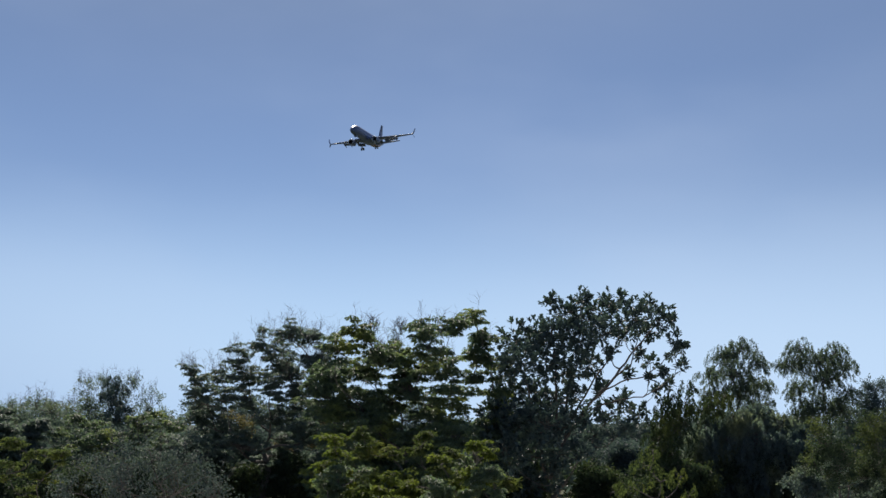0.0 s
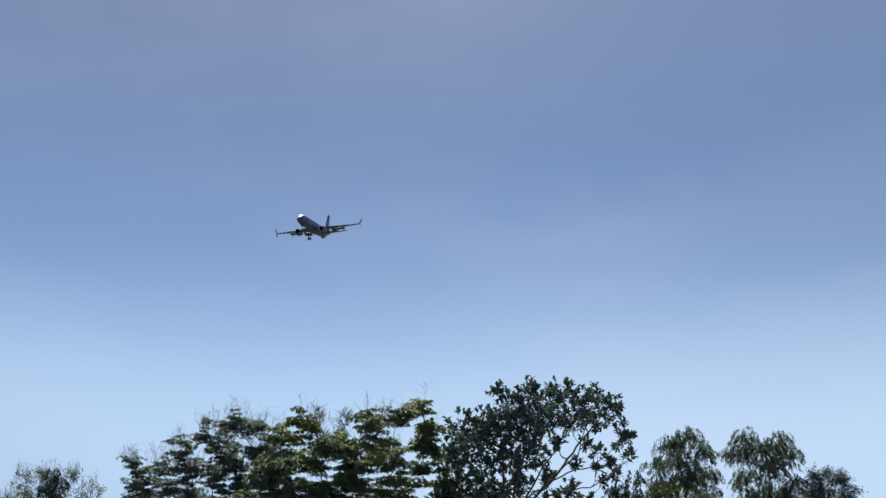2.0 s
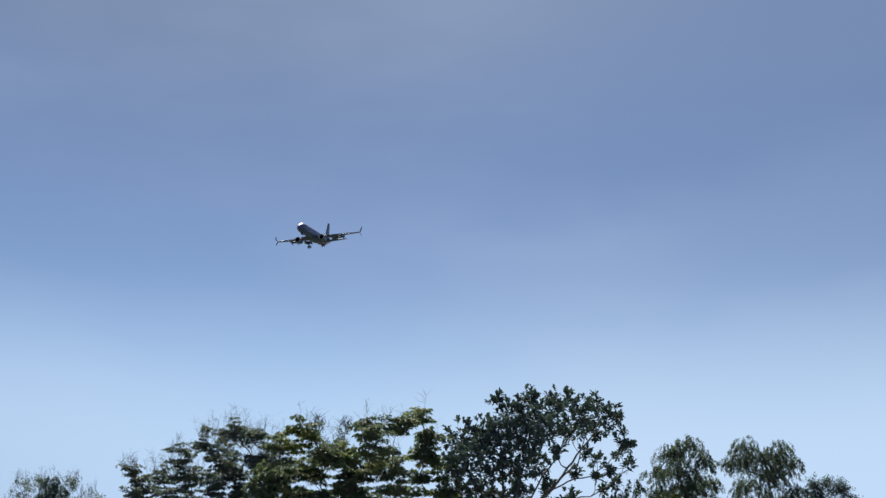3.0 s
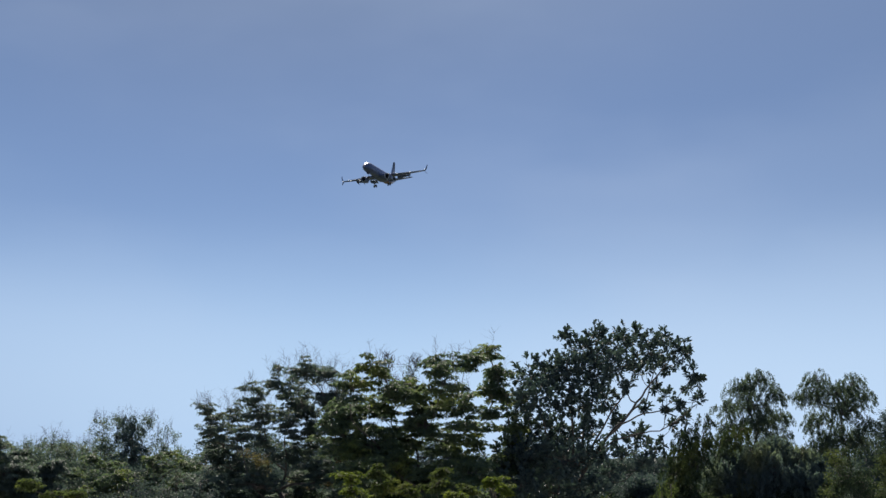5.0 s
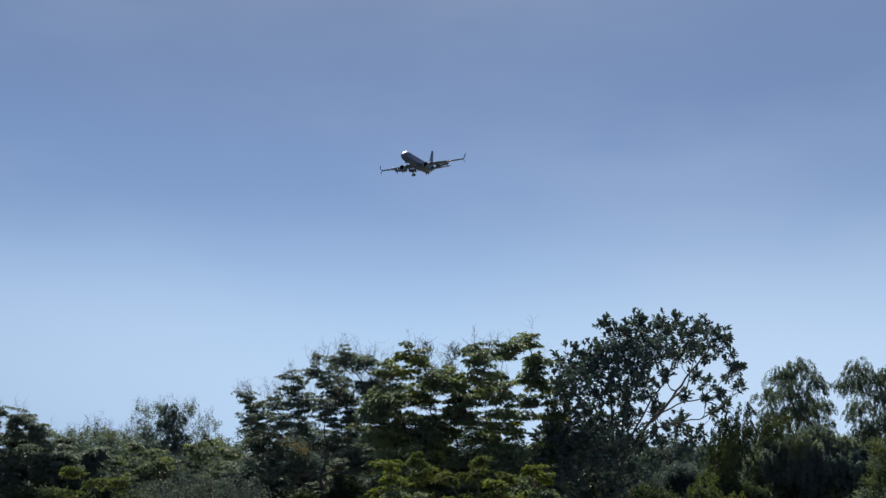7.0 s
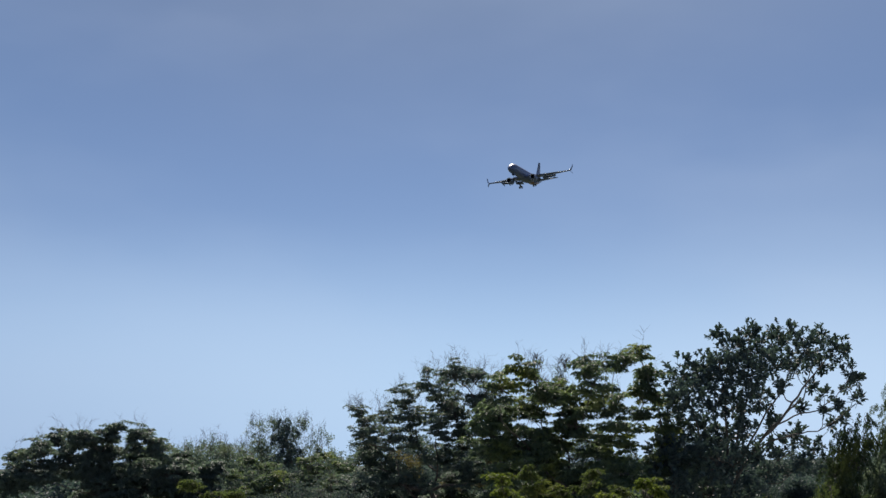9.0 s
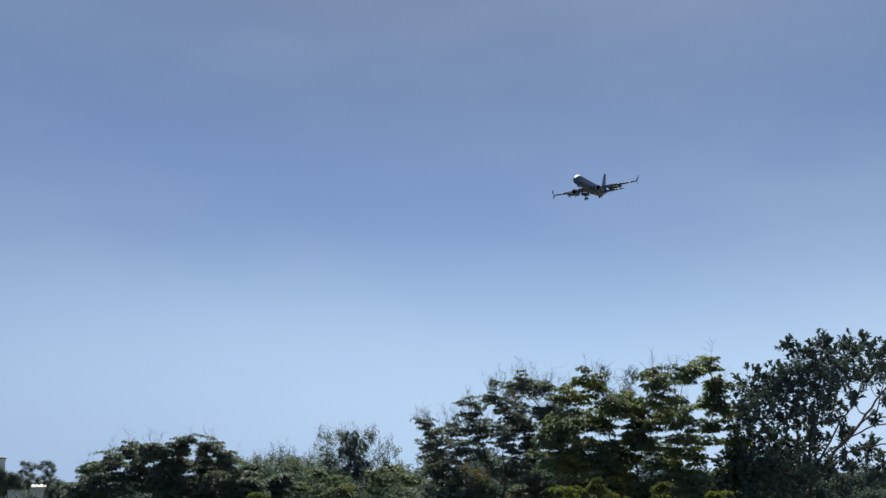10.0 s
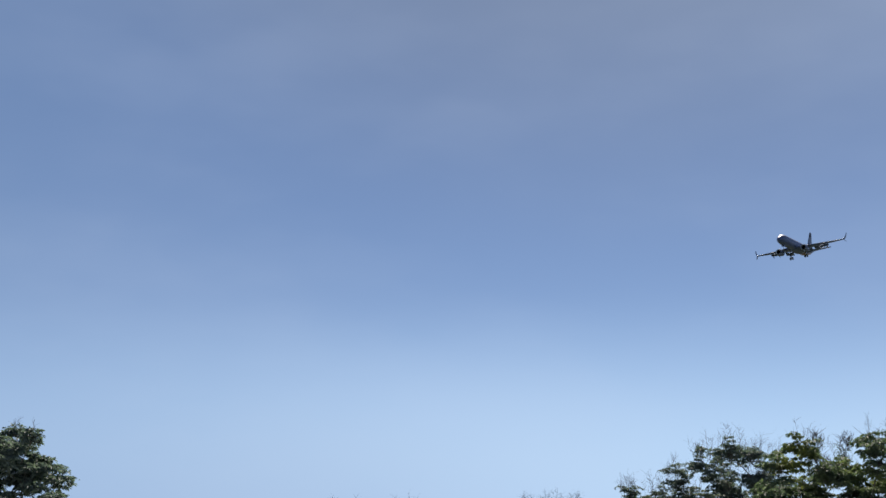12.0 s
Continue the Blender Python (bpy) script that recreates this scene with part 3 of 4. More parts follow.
grow("domed_tree", "tier", (-28.34, 69.44), [
       (1.26, -0.73, 5.95, 0.84), (2.39, -0.21, 5.73, 0.84), (-0.21, -0.98, 5.66, 0.85), (-2.14, 0.42, 5.71, 0.80), (3.48, -0.29, 5.18, 0.84),
       (-2.05, -2.48, 5.11, 0.78), (-4.47, -0.45, 4.67, 0.67), (3.68, 2.96, 4.57, 0.87), (0.63, -0.29, 4.82, 1.24), (-1.44, -0.10, 4.53, 1.26),
       (1.51, 2.20, 4.60, 1.28), (-2.92, -1.91, 3.85, 1.24), (4.39, -0.02, 3.75, 1.23), (-4.23, -2.19, 3.20, 0.98), (0.20, -0.33, 3.18, 1.64),
       (2.51, 0.50, 3.15, 1.64), (5.76, 2.64, 3.65, 1.00), (5.26, 1.13, 2.74, 1.30),],
     DARK_LEAF, BARK, 16, "dense domed tree with dark green foliage", "tree", trunk=0.22, fork=0.3, bare=55, scale=0.9, fill=2.3)

grow("pepper_tree", "weep", (17.22, 78.12), [
       (0.92, 0.21, 8.59, 0.85), (1.53, -0.87, 7.78, 0.77), (-0.12, 0.52, 8.13, 0.85), (-1.04, 0.88, 7.18, 0.64), (0.21, -0.92, 7.04, 1.11),
       (1.90, 0.15, 6.47, 0.78), (-1.10, -0.24, 5.85, 0.77), (0.68, -0.14, 5.78, 1.05), (1.68, -0.18, 5.28, 0.85),],
     WEEP_LEAF, BARK, 17, "pepper tree with grey-green hanging foliage and rounded top", "tree", trunk=0.2, fork=0.4, fill=0.85, stout=1.8)

grow("pepper_tree", "weep", (22.45, 78.87), [
       (-0.80, -0.67, 8.72, 0.71), (-1.26, -0.07, 7.69, 0.86), (0.18, -0.13, 7.86, 1.01), (1.32, -0.43, 8.46, 0.79), (2.14, 0.12, 7.59, 0.73),
       (0.53, -1.13, 6.86, 1.07), (-0.33, 1.02, 6.17, 0.87), (1.71, -1.60, 6.10, 0.64), (0.61, -0.04, 5.12, 1.08), (-0.47, 0.43, 4.78, 0.87),
       (1.49, -1.05, 4.94, 0.86),],
     WEEP_LEAF, BARK, 18, "pepper tree with two rounded crowns of hanging foliage", "tree", trunk=0.2, fork=0.4, fill=0.85, stout=1.8)

grow("weeping_tree", "weep", (16.5, 68.0), [
       (-2.24, 0.84, 4.23, 0.7), (-1.29, -0.32, 4.52, 0.7), (0.17, 0.85, 4.53, 0.75), (1.16, 0.09, 4.09, 0.7), (-3.1, -0.38, 3.36, 0.8),
       (-1.63, -0.37, 3.36, 1.0), (-0.23, -0.65, 3.36, 1.1), (1.17, -0.84, 2.93, 0.9), (1.76, -0.7, 2.06, 0.8), (-2.69, 0.38, 2.18, 1.0),
       (-1.07, 0.99, 2.01, 1.2), (0.01, -0.68, 1.92, 1.2), (-3.27, -0.9, 1.06, 1.0), (1.87, 0.97, 0.84, 1.0), (-1.61, 0.07, 0.73, 1.3), (0.09, -0.19, 0.74, 1.3)],
     CURTAIN_LEAF, BARK, 19, "low weeping tree with a dark curtain of foliage", "tree", trunk=0.2, fork=0.4, fill=1.5, scale=1.4)

grow("small_tree", "weep", (12.6, 66.0), [
       (-0.23, -0.31, 6.07, 0.35), (-0.96, -0.29, 5.36, 0.55), (-0.19, 0.05, 5.08, 0.7), (-1.27, 0.55, 4.51, 0.65), (-0.8, -0.78, 3.94, 0.8),
       (-1.59, 0.5, 3.37, 0.75), (-0.87, 0.59, 2.65, 0.9), (-2.01, 0.72, 2.22, 0.85), (-1.45, -0.93, 1.43, 1.0), (-2.59, 0.89, 1.07, 0.9),
       (-0.44, -0.82, 1.56, 0.8), (1.03, -0.32, 5.08, 0.6), (1.74, 0.22, 5.51, 0.5)],
     OLIVE_LEAF, BARK, 20, "small olive-green tree beside a weeping tree", "tree", trunk=0.12, fork=0.3, fill=0.8, scale=1.2)

grow("dark_tree", "small", (28.72, 85.29), [
       (-0.33, -0.23, 6.39, 0.79), (0.95, 0.61, 6.15, 0.88), (-1.04, -0.17, 5.14, 1.10), (0.14, -0.43, 4.47, 1.42), (1.62, 0.23, 5.03, 0.96),
       (-1.73, 1.31, 4.29, 1.04), (1.82, -0.21, 3.19, 1.19), (-0.39, 0.97, 2.99, 1.60), (0.70, -1.08, 1.57, 1.57),],
     DEEP_LEAF, BARK, 21, "dark rounded tree behind lower shrubs", "tree", trunk=0.18, fork=0.3, fill=1.0)

grow("rounded_shrub", "small", (18.3, 60.0), [
       (-1.15, -0.32, 3.69, 0.6), (-0.36, 0.11, 3.95, 0.5), (-0.44, 0.39, 3.04, 0.8), (0.32, -0.05, 2.79, 0.7), (-1.26, -0.09, 2.4, 0.7),
       (-0.37, -0.53, 2.03, 0.9), (1.1, 0.5, 1.61, 0.8)],
     OLIVE_LEAF, BARK, 22, "rounded olive-green shrub with yellowish top", "shrub", trunk=0.07, fork=0.3, fill=0.9, stems=3, scale=0.85)

grow("rounded_shrub", "small", (21.0, 60.0), [
       (-1.31, -0.56, 4.07, 0.6), (-0.6, -0.01, 4.2, 0.6), (-1.42, 0.41, 3.43, 0.6), (-1.06, -0.44, 3.05, 0.8), (0.11, 0.28, 3.3, 0.8),
       (-1.03, 0.54, 2.26, 0.8), (0.0, 0.16, 2.01, 0.9)],
     OLIVE_LEAF, BARK, 23, "rounded olive-green shrub at the end of the row", "shrub", trunk=0.07, fork=0.3, fill=0.9, stems=3, scale=0.85)

grow("dark_shrub", "small", (19.3, 62.0), [(-2.28, -0.12, 1.29, 0.8), (-1.14, -0.39, 1.57, 0.8), (0.37, -0.24, 1.43, 0.8), (1.82, 0.49, 1.4, 0.8), (-1.86, -0.44, 0.65, 0.8), (-0.1, 0.12, 0.36, 0.9), (1.42, -0.12, 0.24, 0.9)],
     CURTAIN_LEAF, BARK, 33, "dark shrub in the shade behind olive shrubs", "shrub", trunk=0.07, fork=0.3, fill=1.2, stems=3)

grow("tall_tree", "tier", (-34.50, 44.11), [
       (-0.33, 1.51, 8.85, 0.45), (1.59, -0.12, 8.34, 0.39), (-0.09, 0.83, 8.11, 0.75), (0.45, 2.07, 7.36, 0.71), (1.61, 1.68, 6.85, 0.50),
       (0.79, 0.55, 6.81, 1.03), (0.20, -1.31, 8.07, 1.11), (-0.90, -0.47, 6.80, 1.38), (2.63, 0.16, 5.98, 0.57), (-0.69, -2.83, 7.76, 1.10),
       (-1.58, -0.94, 6.34, 1.48), (-0.18, 1.61, 5.49, 1.26), (-3.15, -1.06, 6.36, 1.51), (-0.20, -0.78, 5.00, 1.71), (3.41, 1.34, 5.80, 0.44),
       (3.49, 1.68, 5.23, 0.63), (3.20, 0.29, 5.31, 0.72),],
     DARK_LEAF, BARK, 24, "tall leafy tree with drooping tufts standing alone", "tree", trunk=0.22, fork=0.4, bare=10, fill=1.7, scale=1.05)

grow("background_tree", "small", (-12.69, 93.14), [
       (-4.77, -0.79, 4.71, 1.24), (-2.63, -1.50, 4.31, 1.31), (-0.98, 0.79, 4.73, 1.42), (1.26, -0.71, 4.31, 1.47), (3.18, 0.21, 4.52, 1.48),
       (5.17, 0.74, 4.32, 1.49), (7.16, 1.66, 4.53, 1.42), (8.87, 0.19, 4.12, 1.39), (-3.57, -0.43, 2.52, 1.86), (-0.13, 0.91, 2.50, 2.08),
       (3.59, 0.44, 2.51, 2.06), (7.22, 0.85, 2.50, 2.07),],
     DEEP_LEAF, BARK, 25, "dark low tree standing behind the row", "tree", trunk=0.14, fork=0.3, fill=0.55, scale=1.2, twig=0.2)

grow("background_tree", "small", (4.83, 95.88), [
       (-4.58, -0.16, 3.29, 1.35), (-2.10, -0.79, 3.10, 1.25), (0.07, 1.15, 4.12, 1.54), (2.14, 0.62, 4.12, 1.70), (4.16, -0.18, 3.71, 1.69),
       (-1.24, 0.20, 2.05, 1.90), (2.00, -1.03, 1.67, 2.09), (5.65, -1.55, 2.49, 1.67),
       (-0.29, 0.62, 5.04, 1.27), (-6.24, -0.62, 4.45, 1.26), (7.75, -1.37, 3.51, 1.09), (9.65, -2.28, 3.31, 1.08),],
     DEEP_LEAF, BARK, 26, "dark low tree standing behind the row", "tree", trunk=0.14, fork=0.3, fill=0.9, scale=1.2, twig=0.2)

grow("background_tree", "small", (-29.37, 93.49), [
       (-3.64, -0.34, 4.32, 1.56), (-1.29, -1.29, 4.12, 1.54), (0.13, 0.59, 4.32, 1.47), (2.14, 0.74, 4.04, 1.46), (3.92, 1.80, 3.87, 1.47),
       (9.29, 1.91, 3.50, 1.46), (-2.04, -1.17, 2.13, 1.93), (1.20, 0.06, 2.11, 1.93), (4.73, 0.53, 2.10, 1.92),],
     DARK_LEAF, BARK, 27, "dark low tree standing behind thin trees", "tree", trunk=0.14, fork=0.3, fill=0.55, scale=1.2, twig=0.2)

grow("distant_tree", "small", (-88.89, 167.93), [
       (-0.62, -0.18, 6.61, 0.42), (0.30, -0.76, 6.36, 0.42), (0.77, -0.48, 5.89, 0.33), (1.37, -0.51, 6.27, 0.33), (-0.42, -0.93, 5.59, 0.42),
       (-0.51, 0.55, 5.13, 0.42), (0.11, 1.19, 4.82, 0.50), (-0.59, -1.00, 4.51, 0.58), (0.45, -0.68, 4.20, 0.58), (0.53, 1.45, 4.19, 0.50),
       (-0.62, 0.41, 3.74, 0.67),],
     FAR_LEAF, BARK, 28, "small distant tree with clumped grey-green crown", "tree", trunk=0.12, fork=0.5, fill=1.3, scale=1.1, twig=0.7, stems=2)

grow("distant_tree", "small", (-87.07, 168.88), [
       (-0.61, -0.00, 6.13, 0.33), (-0.17, 0.11, 6.52, 0.42), (0.86, -0.58, 6.58, 0.42), (1.05, 0.24, 6.35, 0.33), (1.73, -0.36, 5.64, 0.33),
       (0.64, -0.72, 5.57, 0.42), (1.29, -0.61, 5.02, 0.41), (-0.34, 0.28, 4.65, 0.42), (0.67, 1.51, 4.33, 0.50), (0.08, 0.85, 4.02, 0.50),
       (1.28, 1.88, 3.77, 0.50), (2.84, 0.15, 3.69, 0.50),],
     FAR_LEAF, BARK, 29, "small distant tree with clumped grey-green crown", "tree", trunk=0.12, fork=0.5, fill=1.3, scale=1.1, twig=0.7, stems=2)

grow("distant_tree", "small", (-87.73, 157.18), [
       (0.45, -0.47, 5.75, 0.47), (1.17, -0.55, 5.16, 0.55), (-0.31, 0.23, 5.03, 0.63), (-0.88, 0.59, 4.38, 0.56), (1.10, 1.09, 4.65, 0.55),
       (2.12, 0.52, 5.01, 0.47), (2.29, 1.31, 4.57, 0.47), (0.86, -0.62, 4.22, 0.79), (1.08, 0.92, 3.85, 0.71), (2.33, 0.70, 3.84, 0.63),
       (2.76, 1.58, 3.61, 0.55),],
     FAR_LEAF, BARK, 30, "dark distant tree in front of the tank", "tree", trunk=0.12, fork=0.4, fill=1.5, scale=1.2, twig=0.5)

grow("distant_tree", "small", (-90.18, 155.78), [
       (-0.00, 0.43, 4.98, 0.71), (-0.54, 0.30, 4.40, 0.71), (0.59, 0.88, 4.24, 0.71), (-1.04, -0.47, 3.97, 0.95),],
     FAR_LEAF, BARK, 31, "dark distant tree in front of the tank", "tree", trunk=0.12, fork=0.4, fill=1.5, scale=1.2, twig=0.5)

grow("grey_shrub", "twig", (-9.48, 40.92), [
       (-1.61, 0.47, 2.49, 0.68), (-0.60, -0.05, 2.91, 0.63), (0.17, 0.82, 3.01, 0.64), (1.24, 0.47, 2.84, 0.63), (1.92, 0.44, 2.42, 0.55),
       (-2.20, 0.09, 1.98, 0.64), (-0.38, -0.50, 2.15, 0.91), (1.00, 0.46, 1.96, 0.93), (2.48, -0.31, 1.83, 0.58),],
     GREY_LEAF, BARK, 32, "grey-green twiggy shrub with tiny sparse leaves", "shrub", trunk=0.05, fork=0.25, fill=1.9, twig=0.3, stems=4, bare=20)

# young trees added where sun strikes patches of the crowns behind
for base, seed, lobes in (((-4.2, 49.5), 81, [(0.05, -0.27, 3.53, 0.3), (0.21, 0.46, 2.99, 0.4), (-0.18, -0.37, 2.48, 0.36), (0.71, 0.2, 2.25, 0.4), (0.3, -0.41, 1.64, 0.5), (-0.4, -0.25, 1.95, 0.32), (1.09, 0.5, 1.6, 0.4)]),
                          ((-1.8, 49.5), 82, [(-0.2, -0.29, 1.95, 0.32), (0.32, 0.14, 1.72, 0.32), (0.01, -0.04, 1.31, 0.4), (-0.53, -0.05, 1.52, 0.3), (0.75, -0.01, 1.41, 0.3)]),
                          ((0.7, 49.5), 83, [(0.6, -0.31, 3.32, 0.26), (0.99, 0.33, 2.99, 0.26), (0.17, -0.41, 2.17, 0.34), (-0.36, -0.27, 1.7, 0.34), (0.7, -0.48, 1.96, 0.28), (-0.89, -0.23, 2.69, 0.22), (-0.04, -0.09, 1.35, 0.4), (-1.22, 0.4, 1.29, 0.3)])):
    grow("sunpatch_tree", "tier", base, lobes, LIME_LEAF, BARK, seed, "added young tree standing in for sunlit yellow-green patches of darker crowns", "tree", "young trees before the row",
         trunk=0.05, fork=0.3, fill=0.5, scale=0.75, stems=2)

# low trees added to lift the dark foot, in place of the row's sunlit sprays
for base, seed, style, lobes in (((-0.6, 52.5), 84, "tier", [(-2.43, -0.4, 3.06, 0.42), (-1.55, 0.23, 2.82, 0.45), (-0.41, 0.16, 3.05, 0.4), (0.28, -0.03, 2.26, 0.45), (-0.84, -0.34, 1.94, 0.5), (-2.24, 0.35, 1.91, 0.45), (0.97, 0.37, 2.82, 0.35), (2.55, 0.01, 1.93, 0.42), (3.23, 0.01, 1.59, 0.45), (-2.67, -0.32, 3.66, 0.3), (-0.05, -0.6, 3.57, 0.28), (1.64, -0.15, 1.33, 0.45)]),
                                ((8.8, 53.0), 85, "weep", [(-0.61, 0.1, 2.42, 0.42), (-0.04, -0.52, 1.82, 0.5), (0.92, 0.35, 1.96, 0.4), (-1.19, -0.32, 1.58, 0.45), (-0.32, -0.32, 3.05, 0.3), (1.13, -0.55, 1.33, 0.4), (-1.94, 0.6, 1.31, 0.4)]),
                                ((-17.4, 54.0), 86, "tier", [(-0.37, 0.29, 3.13, 0.5), (0.53, 0.45, 2.9, 0.5), (-0.63, 0.14, 2.09, 0.6), (1.01, -0.56, 1.82, 0.55), (1.62, -0.21, 2.8, 0.35), (0.04, -0.0, 1.18, 0.6)])):
    grow("sunpatch_low_tree", style, base, lobes, GOLD_LEAF, BARK, seed, "added low tree standing in for sunlit lower sprays of the row", "tree", "low trees before the row",
         trunk=0.06, fork=0.3, fill=0.42, scale=0.8, stems=2)

# low dark undergrowth that closes the foot of the row
def undergrowth(count, seed):
    rng = np.random.default_rng(seed)
    for i in range(count):
        ang = radians(-22 + 43 * (i + rng.uniform(0.2, 0.8)) / count)
        d = rng.uniform(66, 71) if i % 2 else rng.uniform(74, 80)
        h = rng.uniform(1.6, 2.6) if i % 2 else rng.uniform(2.8, 3.8)
        lobes = [(rng.uniform(-1.5, 1.5), rng.uniform(-0.8, 0.8), h * rng.uniform(0.25, 0.85), rng.uniform(0.7, 1.1)) for _ in range(8)]
        grow("undergrowth_shrub", "small", (d * math.sin(ang), d * math.cos(ang)), lobes, (DEEP_LEAF, OLIVE_LEAF)[i % 2], BARK, 200 + i,
             "low dark leafy shrub at the foot of the trees", "shrub", "undergrowth under the trees", trunk=0.05, fork=0.3, fill=1.1, scale=1.2, twig=0.15)


undergrowth(26, 5)


def far_woods(seed):
    """A belt of woodland far behind the row, one mass of leaf clumps."""
    rng = np.random.default_rng(seed)
    lobes = []
    for i in range(150):
        ang, d = radians(rng.uniform(-23.5, 24)), rng.uniform(100, 128)
        lobes.append((d * math.sin(ang), d * math.cos(ang), rng.uniform(0.8, 3.0), rng.uniform(1.2, 2.0)))
    for i in range(45):
        ang, d = radians(rng.uniform(-36, -23)), rng.uniform(100, 128)
        lobes.append((d * math.sin(ang), d * math.cos(ang), rng.uniform(0.4, 1.6), rng.uniform(0.9, 1.4)))
    for i in range(90):
        ang, d = radians(rng.uniform(-42, -20)), rng.uniform(185, 260)
        lobes.append((d * math.sin(ang), d * math.cos(ang), rng.uniform(0.6, 2.7), rng.uniform(1.1, 1.7)))
    tips, owner, (o, a, side, ln, wd, droop) = crown_leaves(rng, lobes, "small", 0.16, 3.0)
    tagged(leaf_mesh("far_woods", o, a, side, ln, wd, DEEP_LEAF, None, droop), "belt of dark low woodland behind the trees", "woodland", kind="stuff")


far_woods(77)


def sunpatch_sapling(x, y, height, seed, leaf, spread=0.7):
    """An added young open tree, standing in for sunlit patches of the darker crowns behind."""
    rng = np.random.default_rng(seed)
    height *= 0.74
    lobes = [(rng.uniform(-spread, spread), rng.uniform(-0.4, 0.4), height * rng.uniform(0.35, 0.95), rng.uniform(0.2, 0.38)) for _ in range(9)]
    grow("sunpatch_sapling", "tier", (x, y), lobes, leaf, BARK, seed, "added sapling standing in for sunlit patches of the crowns behind", "tree", "saplings before the trees",
         trunk=0.03, fork=0.3, fill=0.42, scale=0.7, twig=0.6)


# added saplings that brighten the foot of the row like sunlit crown patches
for x, y, height, seed, leaf, spread in ((-3.7, 48.0, 3.3, 61, TIER_LEAF, 0.7), (-1.75, 47.5, 1.95, 62, LIME_LEAF, 0.8), (-0.1, 48.2, 2.8, 63, TIER_LEAF, 0.6),
                                         (1.35, 48.5, 3.2, 64, TIER_LEAF, 0.7), (-2.9, 47.6, 2.2, 65, LIME_LEAF, 0.4)):
    sunpatch_sapling(x, y, height, seed, leaf, spread)


# ---------------------------------------------------------------- storage tank
STEEL = rough_material("tank_paint", (0.62, 0.65, 0.69), (0.72, 0.75, 0.79), 0.3, 0.6, 0.05)
# darker grey for rim and stiffeners: a shadow band put into the colour
DULL = rough_material("tank_shadow_grey", (0.30, 0.30, 0.30), (0.40, 0.40, 0.39), 0.5, 0.7, 0.05)


def lathe(profile, sides=64):
    verts, faces = [], []
    for r, z in profile:
        for k in range(sides):
            a = 2 * math.pi * k / sides
            verts.append((r * math.cos(a), r * math.sin(a), z))
    for i in range(len(profile) - 1):
        for k in range(sides):
            k2 = (k + 1) % sides
            faces.append((i * sides + k, i * sides + k2, (i + 1) * sides + k2, (i + 1) * sides + k))
    return verts, faces


def storage_tank(x, y, radius, height):
    root = tagged(new("storage_tank"), "large pale grey cylindrical storage tank with a low roof", "storage tank")
    root.location = (x, y, 0)
    link_mesh("shell", *lathe([(radius, 0), (radius, height - 3.0)]), STEEL, root, True)
    link_mesh("upper_course", *lathe([(radius, height - 3.0), (radius + 0.12, height - 2.98), (radius + 0.12, height - 0.35)]), STEEL, root, True)
    link_mesh("rim", *lathe([(radius + 0.12, height - 0.35), (radius + 0.3, height - 0.33), (radius + 0.3, height), (radius, height + 0.03), (radius * 0.5, height + 0.3), (0.05, height + 0.45)]), DULL, root, True)
    for k in range(28):
        a = 2 * math.pi * k / 28
        v, f = tube([((radius + 0.06) * math.cos(a), (radius + 0.06) * math.sin(a), 0), ((radius + 0.06) * math.cos(a), (radius + 0.06) * math.sin(a), height - 3.0)], [0.09, 0.09], 6)
        link_mesh("stiffener", v, f, DULL, root)
    return root


storage_tank(-128.4, 215.2, 8.6, 8.75)

# ---------------------------------------------------------------- low building beyond the trees
WHITE_WALL = rough_material("white_wall", (0.66, 0.65, 0.62), (0.78, 0.77, 0.74), 0.6, 0.8, 0.1)
ROOF_WHITE = rough_material("white_roof", (0.70, 0.70, 0.69), (0.82, 0.82, 0.81), 0.8, 0.6, 0.05)


def box(x0, x1, y0, y1, z0, z1, edge=0.03):
    bm = bmesh.new()
    bmesh.ops.create_cube(bm, size=1.0)
    for v in bm.verts:
        v.co = Vector(((x0 + x1) / 2 + v.co.x * (x1 - x0), (y0 + y1) / 2 + v.co.y * (y1 - y0), (z0 + z1) / 2 + v.co.z * (z1 - z0)))
    bmesh.ops.bevel(bm, geom=bm.edges[:], offset=edge, segments=1, affect="EDGES")
    return bm


def low_building(x, y, turn, width, depth, height):
    root = tagged(new("low_building"), "long low white building with a low-pitched roof behind trees", "building")
    part("wall", box(-width / 2, width / 2, 0, depth, -0.2, height - 0.25), WHITE_WALL, root)
    slab = box(-width / 2 - 0.4, width / 2 + 0.4, -0.5, depth + 0.4, height - 0.247, height)
    for v in slab.verts:
        v.co.z += 0.05 * (v.co.y + 0.5)
    part("roof", slab, ROOF_WHITE, root)
    root.matrix_world = pose(x, y, 0, 0, 0, turn)
    return root


low_building(-93.7, 176.4, 27.5, 5.0, 6.0, 3.5)

# ---------------------------------------------------------------- airliner on approach
BLUE = rough_material("fuselage_blue", (0.046, 0.080, 0.190), (0.060, 0.100, 0.225), 0.4, 0.45, 0.0)
RED = rough_material("belly_red", (0.15, 0.05, 0.04), (0.19, 0.065, 0.05), 0.4, 0.3, 0.0)
WING_GREY = rough_material("wing_grey", (0.056, 0.090, 0.185), (0.074, 0.115, 0.230), 0.8, 0.5, 0.0)
METAL = rough_material("bare_metal", (0.55, 0.55, 0.56), (0.68, 0.68, 0.69), 1.2, 0.22, 0.0, 1.0)
RUBBER = rough_material("tyre_rubber", (0.015, 0.015, 0.016), (0.03, 0.03, 0.03), 4.0, 0.85, 0.1)
